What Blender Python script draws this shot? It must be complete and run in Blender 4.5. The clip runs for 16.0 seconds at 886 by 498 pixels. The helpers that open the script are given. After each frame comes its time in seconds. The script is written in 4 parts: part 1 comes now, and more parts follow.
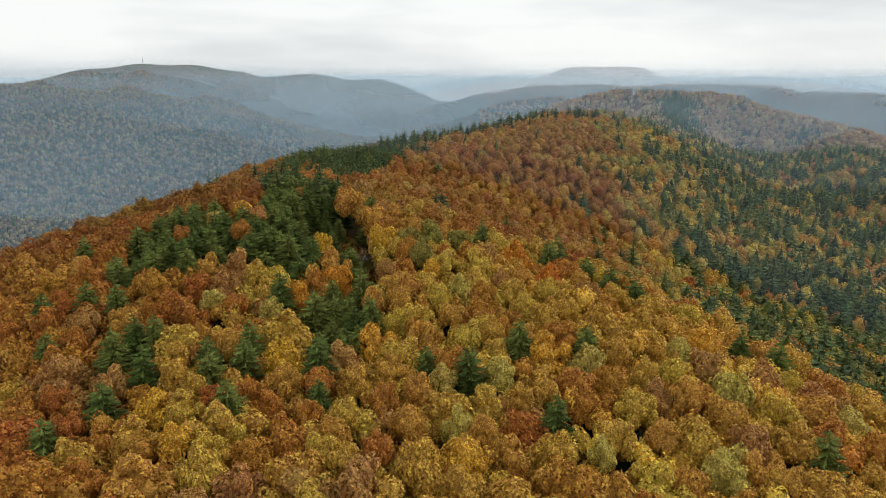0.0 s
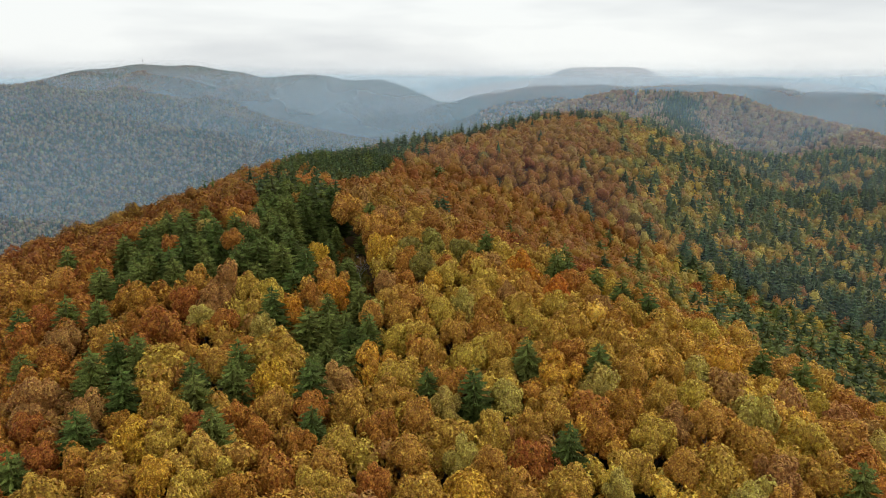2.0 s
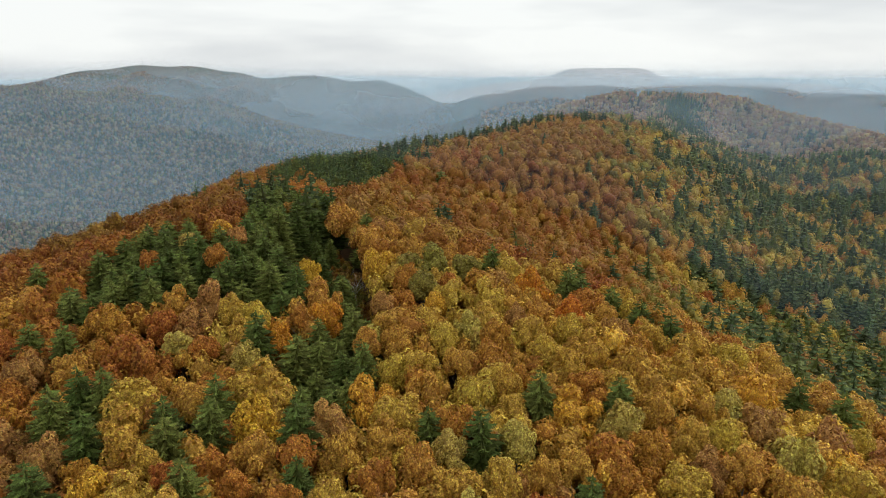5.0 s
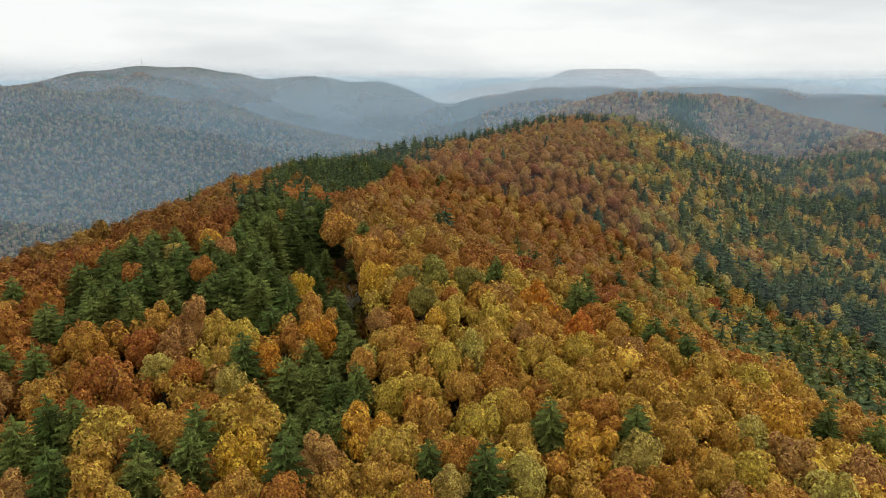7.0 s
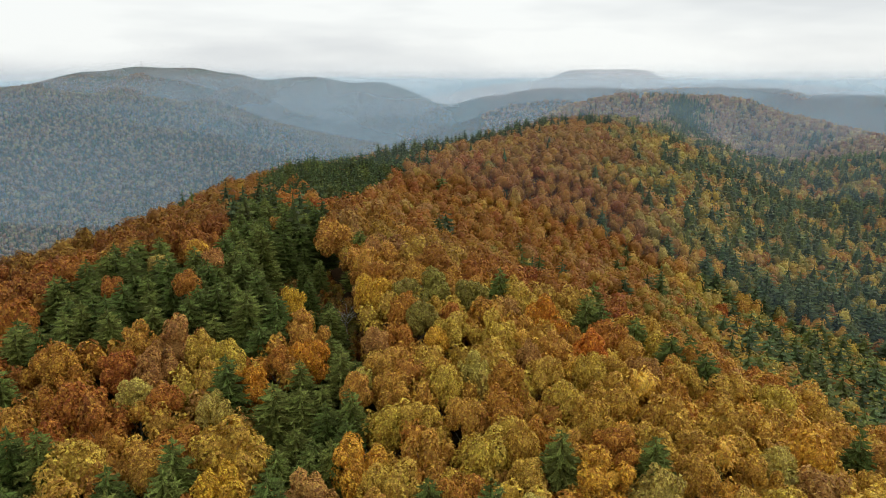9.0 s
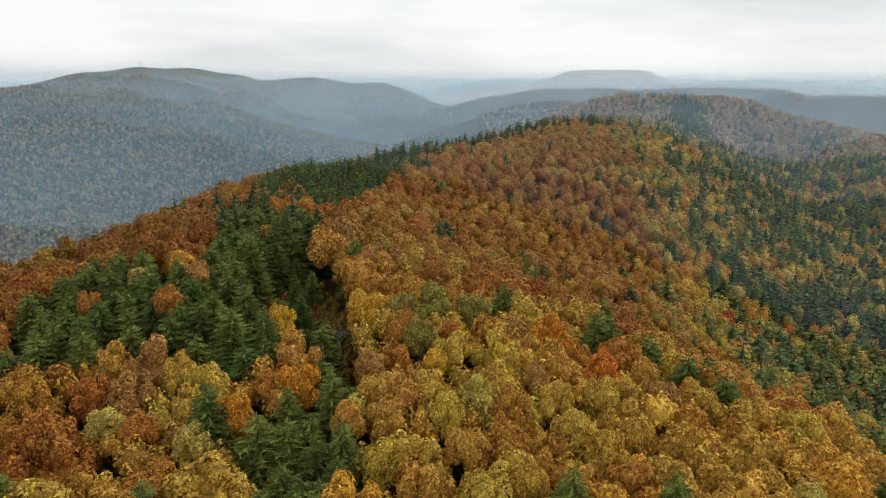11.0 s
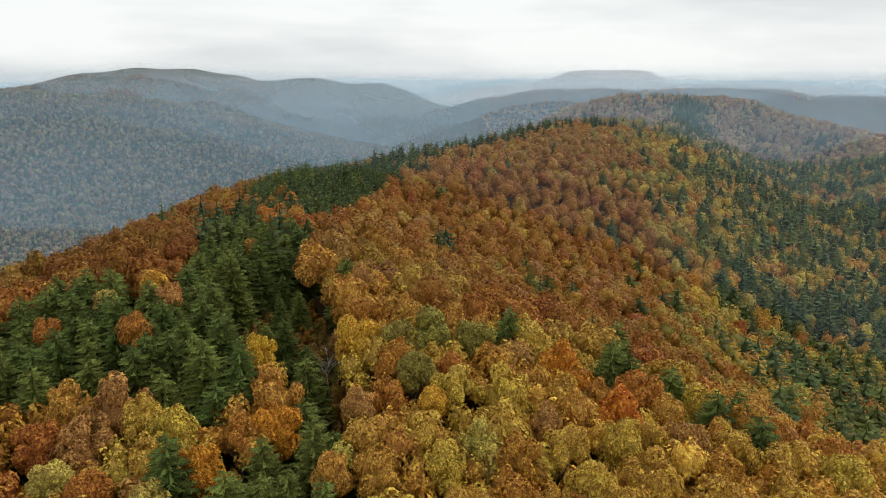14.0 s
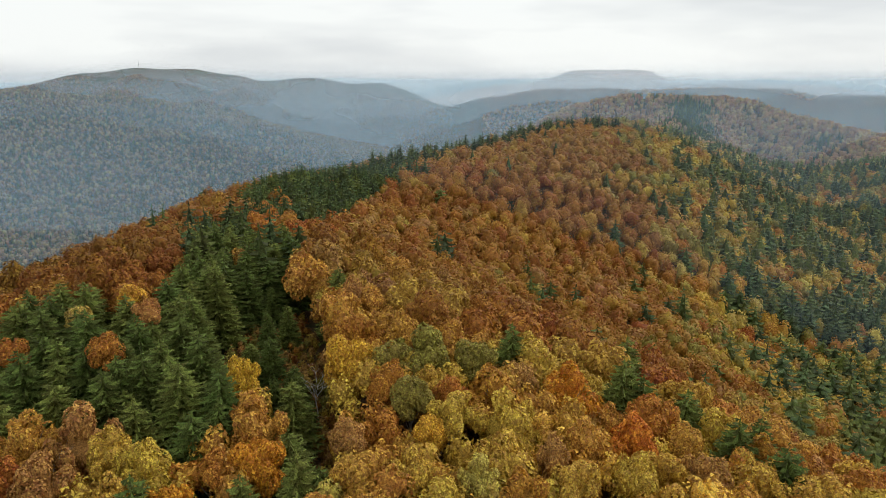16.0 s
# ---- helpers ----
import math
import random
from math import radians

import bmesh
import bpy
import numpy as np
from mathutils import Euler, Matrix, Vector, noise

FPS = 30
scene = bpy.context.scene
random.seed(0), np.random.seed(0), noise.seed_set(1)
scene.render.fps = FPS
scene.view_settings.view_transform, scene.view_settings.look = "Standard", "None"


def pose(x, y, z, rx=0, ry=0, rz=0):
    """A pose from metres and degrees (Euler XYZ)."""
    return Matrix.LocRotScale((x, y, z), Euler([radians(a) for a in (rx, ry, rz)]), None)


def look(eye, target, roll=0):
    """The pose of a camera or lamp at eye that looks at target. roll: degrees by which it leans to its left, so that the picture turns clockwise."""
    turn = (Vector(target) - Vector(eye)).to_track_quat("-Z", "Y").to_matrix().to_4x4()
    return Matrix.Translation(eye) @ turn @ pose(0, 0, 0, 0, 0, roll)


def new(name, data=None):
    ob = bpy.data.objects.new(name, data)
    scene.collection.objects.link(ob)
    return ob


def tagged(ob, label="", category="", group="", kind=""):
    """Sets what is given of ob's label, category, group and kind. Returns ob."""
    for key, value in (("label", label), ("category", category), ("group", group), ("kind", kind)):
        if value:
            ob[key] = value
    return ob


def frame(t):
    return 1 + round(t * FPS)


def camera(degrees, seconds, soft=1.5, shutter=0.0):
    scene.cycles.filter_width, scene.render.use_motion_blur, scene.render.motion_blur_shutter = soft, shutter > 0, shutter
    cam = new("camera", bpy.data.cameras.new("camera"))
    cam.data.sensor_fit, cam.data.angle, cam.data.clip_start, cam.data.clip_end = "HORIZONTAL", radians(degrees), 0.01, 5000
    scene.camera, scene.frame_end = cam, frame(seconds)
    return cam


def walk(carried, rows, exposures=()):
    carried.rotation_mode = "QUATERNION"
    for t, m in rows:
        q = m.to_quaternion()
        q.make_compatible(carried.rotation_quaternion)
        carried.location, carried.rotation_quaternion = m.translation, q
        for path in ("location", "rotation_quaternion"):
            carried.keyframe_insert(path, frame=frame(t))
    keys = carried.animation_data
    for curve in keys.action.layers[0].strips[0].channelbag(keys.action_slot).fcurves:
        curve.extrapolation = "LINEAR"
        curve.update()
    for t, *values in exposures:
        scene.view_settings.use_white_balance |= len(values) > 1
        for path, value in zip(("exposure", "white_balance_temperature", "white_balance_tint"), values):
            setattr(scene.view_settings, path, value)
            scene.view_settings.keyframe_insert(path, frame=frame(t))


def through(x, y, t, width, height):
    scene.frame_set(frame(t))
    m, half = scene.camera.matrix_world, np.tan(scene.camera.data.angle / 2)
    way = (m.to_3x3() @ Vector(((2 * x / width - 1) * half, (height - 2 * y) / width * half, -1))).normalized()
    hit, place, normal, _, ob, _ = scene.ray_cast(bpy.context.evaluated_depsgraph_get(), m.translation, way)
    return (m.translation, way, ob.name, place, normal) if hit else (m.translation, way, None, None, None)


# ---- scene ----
cam = camera(66.0, 16.0, soft=1.0)
EYE = 400.0  # metres above the valley datum
# seconds, x, y, z from the first eye, pitch, lean, yaw
PATH = [
    (0, 0.0, 0.0, 0.0, -14.624, -0.0, 0.0),
    (1, -0.21, 5.55, 0.07, -14.61, 0.008, 0.03),
    (2, -0.42, 11.16, 0.14, -14.592, 0.013, 0.055),
    (3, -0.62, 16.82, 0.2, -14.571, 0.016, 0.075),
    (4, -0.81, 22.52, 0.27, -14.547, 0.017, 0.09),
    (5, -0.97, 28.25, 0.33, -14.521, 0.016, 0.103),
    (6, -1.12, 34.0, 0.4, -14.494, 0.015, 0.112),
    (7, -1.24, 39.75, 0.46, -14.467, 0.013, 0.118),
    (8, -1.33, 45.5, 0.52, -14.441, 0.013, 0.123),
    (9, -1.39, 51.23, 0.59, -14.416, 0.014, 0.126),
    (10, -1.41, 56.93, 0.65, -14.394, 0.017, 0.129),
    (11, -1.39, 62.6, 0.71, -14.375, 0.023, 0.132),
    (12, -1.32, 68.22, 0.78, -14.36, 0.033, 0.134),
    (13, -1.21, 73.78, 0.84, -14.35, 0.047, 0.138),
    (14, -1.05, 79.27, 0.91, -14.346, 0.065, 0.144),
    (15, -0.83, 84.68, 0.97, -14.348, 0.089, 0.151),
    (16, -0.55, 90.0, 1.04, -14.358, 0.12, 0.161),
]
walk(cam, [(t, pose(x, y, EYE + z, 90 + pitch, lean, yaw)) for t, x, y, z, pitch, lean, yaw in PATH])

# ---- world, sun ----
world = bpy.data.worlds.new("overcast_sky")
scene.world = world
world.use_nodes = True
wn, wl = world.node_tree.nodes, world.node_tree.links
wn.clear()
w_out = wn.new("ShaderNodeOutputWorld")
w_sky = wn.new("ShaderNodeTexSky")
w_sky.sky_type, w_sky.sun_disc = "NISHITA", False
w_sky.sun_elevation, w_sky.sun_rotation = radians(45), radians(58)
w_bg_sky = wn.new("ShaderNodeBackground")
w_bg_sky.inputs["Strength"].default_value = 0.06
wl.new(w_sky.outputs[0], w_bg_sky.inputs["Color"])
w_co = wn.new("ShaderNodeTexCoord")
w_map = wn.new("ShaderNodeMapping")
w_map.inputs["Scale"].default_value = (1.3, 1.3, 7.5)
w_map.inputs["Location"].default_value = (0.35, 0.2, 0.1)
wl.new(w_co.outputs["Generated"], w_map.inputs["Vector"])
w_noise = wn.new("ShaderNodeTexNoise")
w_noise.inputs["Scale"].default_value = 1.5
w_noise.inputs["Detail"].default_value = 4.0
w_noise.inputs["Roughness"].default_value = 0.5
wl.new(w_map.outputs[0], w_noise.inputs["Vector"])
w_ramp = wn.new("ShaderNodeValToRGB")
w_ramp.color_ramp.elements[0].position, w_ramp.color_ramp.elements[0].color = 0.36, (0.80, 0.83, 0.845, 1)
w_ramp.color_ramp.elements[1].position, w_ramp.color_ramp.elements[1].color = 0.54, (1.02, 1.045, 1.03, 1)
wl.new(w_noise.outputs["Fac"], w_ramp.inputs["Fac"])
w_bg_cloud = wn.new("ShaderNodeBackground")
w_bg_cloud.inputs["Strength"].default_value = 1.0
wl.new(w_ramp.outputs[0], w_bg_cloud.inputs["Color"])
w_mix = wn.new("ShaderNodeMixShader")
w_mix.inputs[0].default_value = 0.9
wl.new(w_bg_sky.outputs[0], w_mix.inputs[1])
wl.new(w_bg_cloud.outputs[0], w_mix.inputs[2])
wl.new(w_mix.outputs[0], w_out.inputs["Surface"])

sun_data = bpy.data.lights.new("sun", "SUN")
sun_data.energy, sun_data.angle, sun_data.color = 1.5, radians(20), (1.0, 0.95, 0.87)
sun = new("sun", sun_data)
sun.matrix_world = look((0, 0, 900), (-430, -270, 400))


# ---- materials ----
def material(name):
    m = bpy.data.materials.new(name)
    m.use_nodes = True
    return m, m.node_tree.nodes, m.node_tree.links, m.node_tree.nodes["Principled BSDF"]


def ramp(nodes, stops):
    r = nodes.new("ShaderNodeValToRGB")
    while len(r.color_ramp.elements) < len(stops):
        r.color_ramp.elements.new(0.5)
    for e, (p, c) in zip(r.color_ramp.elements, stops):
        e.position, e.color = p, (*c, 1)
    return r


def noise_at(nodes, links, scale, detail=4.0, rough=0.55, stretch=None):
    geo = nodes.new("ShaderNodeNewGeometry")
    n = nodes.new("ShaderNodeTexNoise")
    n.inputs["Scale"].default_value = scale
    n.inputs["Detail"].default_value = detail
    n.inputs["Roughness"].default_value = rough
    src = geo.outputs["Position"]
    if stretch:
        mp = nodes.new("ShaderNodeMapping")
        mp.inputs["Scale"].default_value = stretch
        links.new(src, mp.inputs["Vector"])
        src = mp.outputs[0]
    links.new(src, n.inputs["Vector"])
    return n


def mix_colour(nodes, links, fac, a, b, mode="MIX"):
    m = nodes.new("ShaderNodeMix")
    m.data_type, m.blend_type = "RGBA", mode
    for sock, v in ((m.inputs["Factor"], fac), (m.inputs["A"], a), (m.inputs["B"], b)):
        if isinstance(v, (int, float)):
            sock.default_value = v
        elif isinstance(v, tuple):
            sock.default_value = (*v, 1)
        else:
            links.new(v, sock)
    return m.outputs["Result"]


def math_node(nodes, links, op, a, b):
    m = nodes.new("ShaderNodeMath")
    m.operation = op
    for sock, v in zip(m.inputs, (a, b)):
        if isinstance(v, (int, float)):
            sock.default_value = v
        else:
            links.new(v, sock)
    return m.outputs[0]


def foliage(name, spread, rough, through, leaf=4.2, mottle=0.44):
    """Leaves that take their species colour from the mesh, varied spray by spray, tree by tree and in patches; thin, so that light comes through."""
    m, n, l, bsdf = material(name)
    attr = n.new("ShaderNodeAttribute")
    attr.attribute_name = "tone"
    geo = n.new("ShaderNodeNewGeometry")
    info = n.new("ShaderNodeObjectInfo")
    hsv = n.new("ShaderNodeHueSaturation")
    l.new(attr.outputs["Color"], hsv.inputs["Color"])
    hue = math_node(n, l, "MULTIPLY_ADD", geo.outputs["Random Per Island"], 0.034)
    hue.node.inputs[2].default_value = 0.473
    hue2 = math_node(n, l, "MULTIPLY_ADD", info.outputs["Random"], 0.02)
    l.new(hue, hue2.node.inputs[2])
    l.new(hue2, hsv.inputs["Hue"])
    val = math_node(n, l, "MULTIPLY_ADD", geo.outputs["Random Per Island"], spread)
    val.node.inputs[2].default_value = 1.0 - spread / 2
    bough = noise_at(n, l, 0.42, 3.0)
    val2 = math_node(n, l, "MULTIPLY_ADD", bough.outputs["Fac"], 0.9)
    val2.node.inputs[2].default_value = 0.55
    grain = noise_at(n, l, leaf, 2.0, 0.6)
    fine = n.new("ShaderNodeMapRange")
    fine.inputs["From Min"].default_value, fine.inputs["From Max"].default_value = 0.36, 0.64
    fine.inputs["To Min"].default_value, fine.inputs["To Max"].default_value = 1 - mottle, 1 + mottle
    l.new(grain.outputs["Fac"], fine.inputs["Value"])
    l.new(math_node(n, l, "MULTIPLY", math_node(n, l, "MULTIPLY", val, val2), fine.outputs[0]), hsv.inputs["Value"])
    bump = n.new("ShaderNodeBump")
    bump.inputs["Strength"].default_value, bump.inputs["Distance"].default_value = 0.5, 0.3
    l.new(grain.outputs["Fac"], bump.inputs["Height"])
    l.new(bump.outputs[0], bsdf.inputs["Normal"])
    l.new(hsv.outputs[0], bsdf.inputs["Base Color"])
    bsdf.inputs["Roughness"].default_value = rough
    bsdf.inputs["Specular IOR Level"].default_value = 0.15
    back = n.new("ShaderNodeBsdfTranslucent")
    l.new(hsv.outputs[0], back.inputs["Color"])
    both = n.new("ShaderNodeMixShader")
    both.inputs[0].default_value = through
    l.new(bsdf.outputs[0], both.inputs[1])
    l.new(back.outputs[0], both.inputs[2])
    l.new(both.outputs[0], n["Material Output"].inputs["Surface"])
    return m


M_LEAF = foliage("beech_leaves", 0.75, 0.6, 0.14)
M_CROWN = foliage("beech_crowns", 0.26, 0.6, 0.14, 1.1, 0.24)
M_NEEDLE = foliage("spruce_needles", 1.0, 0.7, 0.1)


def bark(name, dark, light):
    m, n, l, bsdf = material(name)
    a = noise_at(n, l, 3.0, 6.0, 0.6, (1, 1, 0.25))
    r = ramp(n, [(0.3, dark), (0.7, light)])
    l.new(a.outputs["Fac"], r.inputs["Fac"])
    l.new(r.outputs[0], bsdf.inputs["Base Color"])
    bsdf.inputs["Roughness"].default_value = 0.9
    bump = n.new("ShaderNodeBump")
    bump.inputs["Strength"].default_value = 0.5
    l.new(a.outputs["Fac"], bump.inputs["Height"])
    l.new(bump.outputs[0], bsdf.inputs["Normal"])
    return m


M_BEECH_BARK = bark("beech_bark", (0.10, 0.095, 0.085), (0.27, 0.25, 0.22))
M_SPRUCE_BARK = bark("spruce_bark", (0.06, 0.045, 0.035), (0.16, 0.115, 0.085))


def ground_material():
    m, n, l, bsdf = material("forest_floor")
    big = noise_at(n, l, 0.012, 5.0)
    mid = noise_at(n, l, 0.09, 6.0, 0.65)
    fine = noise_at(n, l, 1.4, 6.0, 0.7)
    litter = ramp(n, [(0.3, (0.045, 0.028, 0.016)), (0.55, (0.10, 0.06, 0.03)), (0.75, (0.15, 0.085, 0.035))])
    l.new(fine.outputs["Fac"], litter.inputs["Fac"])
    green = ramp(n, [(0.3, (0.022, 0.036, 0.016)), (0.7, (0.055, 0.065, 0.025))])
    l.new(fine.outputs["Fac"], green.inputs["Fac"])
    f = math_node(n, l, "ADD", big.outputs["Fac"], mid.outputs["Fac"])
    step = ramp(n, [(0.46, (0, 0, 0)), (0.54, (1, 1, 1))])
    half = math_node(n, l, "MULTIPLY", f, 0.5)
    l.new(half, step.inputs["Fac"])
    l.new(mix_colour(n, l, step.outputs[0], litter.outputs[0], green.outputs[0]), bsdf.inputs["Base Color"])
    bsdf.inputs["Roughness"].default_value = 0.95
    bsdf.inputs["Specular IOR Level"].default_value = 0.1
    bump = n.new("ShaderNodeBump")
    bump.inputs["Strength"].default_value = 0.7
    l.new(fine.outputs["Fac"], bump.inputs["Height"])
    l.new(bump.outputs[0], bsdf.inputs["Normal"])
    return m


M_GROUND = ground_material()


def haze_sheet_material(name, density, colour):
    """A sheet that imitates haze and mist: lets most light through, thins out upwards and is uneven."""
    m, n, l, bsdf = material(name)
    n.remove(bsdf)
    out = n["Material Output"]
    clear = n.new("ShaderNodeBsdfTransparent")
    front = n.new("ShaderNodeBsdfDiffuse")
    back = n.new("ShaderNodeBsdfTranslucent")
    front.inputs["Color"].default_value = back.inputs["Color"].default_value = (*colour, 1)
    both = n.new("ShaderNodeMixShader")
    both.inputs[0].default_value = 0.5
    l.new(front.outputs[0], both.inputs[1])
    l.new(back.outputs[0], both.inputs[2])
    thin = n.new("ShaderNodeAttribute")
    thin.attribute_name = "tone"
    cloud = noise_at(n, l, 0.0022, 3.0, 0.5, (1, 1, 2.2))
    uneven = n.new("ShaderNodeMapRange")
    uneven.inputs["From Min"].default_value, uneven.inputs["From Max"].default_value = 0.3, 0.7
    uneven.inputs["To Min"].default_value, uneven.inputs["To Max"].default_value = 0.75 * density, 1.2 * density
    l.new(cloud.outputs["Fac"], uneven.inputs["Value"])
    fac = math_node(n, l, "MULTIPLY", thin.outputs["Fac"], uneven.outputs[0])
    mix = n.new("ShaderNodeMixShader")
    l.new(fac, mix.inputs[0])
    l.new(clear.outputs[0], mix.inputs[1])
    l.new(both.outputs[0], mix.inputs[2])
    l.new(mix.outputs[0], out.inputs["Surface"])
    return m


def steel_material():
    m, n, l, bsdf = material("galvanised_steel")
    a = noise_at(n, l, 0.6, 4.0)
    r = ramp(n, [(0.3, (0.22, 0.23, 0.24)), (0.7, (0.36, 0.37, 0.38))])
    l.new(a.outputs["Fac"], r.inputs["Fac"])
    l.new(r.outputs[0], bsdf.inputs["Base Color"])
    bsdf.inputs["Metallic"].default_value, bsdf.inputs["Roughness"].default_value = 0.6, 0.55
    return m


M_STEEL = steel_material()

# ---- the land: one height function for ground and trees ----
WIDE = [37, 78, 79, 60, -9, -8, 0, 0, -50, 68, 54, 84, 0, -6, 0, 0, -32, 105, 64, 10, 29, 1, 4, 0, -18, 39, 86, 59, 5, 3, 6, -6, -94, 27, 56, 92, 40, 19, 4, 15, -45, 20, 0, 86, 65, 10, 51, 11, -26, 6, 33, 58, 87, 47, 63, 44]
FINE = [-22, 2, 4, -4, 3, -5, 5, -4, 4, 17, 9, 15, 18, 15, -6, -8, 12, 20, -1, 15, -23, 12, -1, 21, 5]
WIDE_AT = np.array([(x, y) for y in (0, 180, 360, 520, 680, 840, 1000) for x in (-380, -220, -60, 100, 260, 420, 580, 720)], float)
FINE_AT = np.array([(x, y) for y in (60, 140, 220, 300, 380) for x in (-160, -80, 0, 80, 160)], float)
TREE = 19.0

# crest lines of the hills beyond: width, then points x, y, height against the first eye
CRESTS = [
    (760, [(-3200, 3300, -100), (-2270, 3500, -56), (-1900, 3850, 30), (-1700, 3950, 58), (-1400, 4000, 48), (-1190, 4050, 17), (-1080, 4150, -14), (-780, 4250, 5), (-570, 4320, -34), (-380, 4380, -24), (-230, 4420, -98), (-60, 4450, -172)]),
    (880, [(-2900, 2950, -36), (-1819, 2800, -42), (-1239, 2800, -74), (-1030, 2780, -112), (-790, 2620, -160), (-620, 2470, -236), (-505, 2300, -312), (-420, 2150, -405)]),
    (430, [(-1819, 2800, -60), (-1850, 3300, -20), (-1850, 3850, 20)]),
    (430, [(-1300, 2800, -84), (-1500, 3300, -34), (-1640, 3900, 40)]),
    (430, [(-1030, 2780, -120), (-1060, 3400, -72), (-1080, 4150, -22)]),
    (600, [(-375, 4380, -40), (-340, 4000, -100), (-270, 3600, -190), (-200, 3400, -300)]),
    (350, [(300, 2400, -180), (400, 2330, -108), (470, 2270, -80), (547, 2230, -58), (640, 2180, -52), (720, 2150, -54)]),
    (330, [(400, 1090, -104), (470, 1500, -112), (560, 1850, -98), (700, 2100, -66), (820, 2180, -58), (905, 2140, -66), (985, 2030, -112), (1080, 1880, -150), (1220, 1560, -200)]),
    (520, [(60, 3700, -146), (240, 3500, -92), (390, 3400, -58), (520, 3350, -50), (1000, 3300, -52), (1400, 3300, -50), (1750, 3300, -80), (2100, 3300, -94), (2700, 3300, -120)]),
]
FLOOR = -430.0
# line of the ridge top: x, y, metres by which it lies below its shoulders
SADDLE = [(-195, 395, 5), (-150, 405, 8.5), (-110, 402, 9.5), (-60, 455, 7.5), (-43, 535, 7), (15, 590, 7), (60, 660, 7), (120, 750, 7), (172, 835, 7.5)]


def nearest_on(x, y, line):
    """Distance to a line in plan, and the line's height near there, eased from stretch to stretch."""
    far, high = [], []
    for (ax, ay, az), (bx, by, bz) in zip(line, line[1:]):
        dx, dy = bx - ax, by - ay
        s = np.clip(((x - ax) * dx + (y - ay) * dy) / (dx * dx + dy * dy), 0, 1)
        far.append(np.hypot(x - ax - s * dx, y - ay - s * dy))
        high.append(az + s * (bz - az))
    best = np.minimum.reduce(far)
    share = [np.exp(-(d - best) / 70.0) for d in far]
    return best, sum(w * h for w, h in zip(share, high)) / sum(share)


def crest_height(x, y, width, line):
    best, top = nearest_on(x, y, line)
    return FLOOR + (top - TREE - FLOOR) * np.exp(-((best / width) ** 1.6))


def waves(x, y, size, seed):
    """Smooth unevenness between about -1 and 1."""
    r = np.random.RandomState(seed)
    total = np.zeros(x.shape)
    for k in range(7):
        a, p, f = r.uniform(0, 6.28), r.uniform(0, 6.28), r.uniform(0.6, 1.7) * 6.28 / size
        total += np.sin((x * np.cos(a) + y * np.sin(a)) * f + p)
    return total / 4.0


def near_height(x, y):
    z = np.full(x.shape, -230.0)
    for at, amps, size in ((WIDE_AT, WIDE, 170 * 0.62), (FINE_AT, FINE, 85 * 0.62)):
        for (cx, cy), h in zip(at, amps):
            if h:
                z += h * np.exp(-((x - cx) ** 2 + (y - cy) ** 2) / (2 * size * size))
    off, dip = nearest_on(x, y, SADDLE)
    return z - TREE - dip * np.exp(-((off / 58) ** 2))


def smooth(v):
    v = np.clip(v, 0, 1)
    return v * v * (3 - 2 * v)


def land(x, y):
    """Ground height in the world at arrays x, y."""
    x, y = np.asarray(x, float), np.asarray(y, float)
    out = np.maximum.reduce([-330 - x, x - 640, -150 - y, y - 1010, np.zeros(x.shape)])
    m = 1 - smooth(out / 420)
    z = FLOOR + (near_height(x, y) - FLOOR) * m
    far = np.full(x.shape, FLOOR)
    for width, line in CRESTS:
        far = np.maximum(far, crest_height(x, y, width, line))
    far = far + 9 * waves(x, y, 420, 3) * smooth((np.hypot(x, y) - 1100) / 600) * smooth((4600 - np.hypot(x, y)) / 500)
    k = 14.0
    return EYE + k * np.logaddexp(z / k, far / k)


def mesh_object(name, verts, faces, mat, parent=None, colours=None, smooth_faces=False):
    """Links one mesh from arrays; all faces have the same number of corners."""
    me = bpy.data.meshes.new(name)
    nv, (nf, k) = len(verts), faces.shape
    me.vertices.add(nv)
    me.vertices.foreach_set("co", np.ascontiguousarray(verts, np.float32).ravel())
    me.loops.add(nf * k)
    me.loops.foreach_set("vertex_index", np.ascontiguousarray(faces, np.int32).ravel())
    me.polygons.add(nf)
    me.polygons.foreach_set("loop_start", np.arange(0, nf * k, k, dtype=np.int32))
    if smooth_faces:
        me.polygons.foreach_set("use_smooth", np.ones(nf, bool))
    if colours is not None:
        at = me.attributes.new("tone", "FLOAT_COLOR", "POINT")
        at.data.foreach_set("color", np.ascontiguousarray(np.c_[colours, np.ones(nv)], np.float32).ravel())
    me.materials.append(mat)
    me.update(calc_edges=True)
    me.validate()
    ob = new(name, me)
    if parent:
        ob.parent = parent
    return ob


# ground: one sheet of rings and spokes round the start, finer ahead
spokes = np.unique(np.r_[np.linspace(-43, 43, 190), np.linspace(43, 317, 40)[:-1]])
rings = np.r_[0.5, np.geomspace(40, 1000, 85), np.linspace(1020, 3000, 95), np.linspace(3030, 4965, 66)]
ang = np.radians(90 - spokes)
gx = np.outer(rings, np.cos(ang)).ravel()
gy = np.outer(rings, np.sin(ang)).ravel() - 30.0
ns, nr = len(spokes), len(rings)
i, j = np.meshgrid(np.arange(nr - 1), np.arange(ns), indexing="ij")
j2 = (j + 1) % ns
gf = np.stack([i * ns + j, i * ns + j2, (i + 1) * ns + j2, (i + 1) * ns + j], -1).reshape(-1, 4)
ground = mesh_object("ground", np.c_[gx, gy, land(gx, gy)], gf, M_GROUND, smooth_faces=True)
tagged(ground, "wooded mountain ground covered with brown leaf litter", "ground", kind="structure")

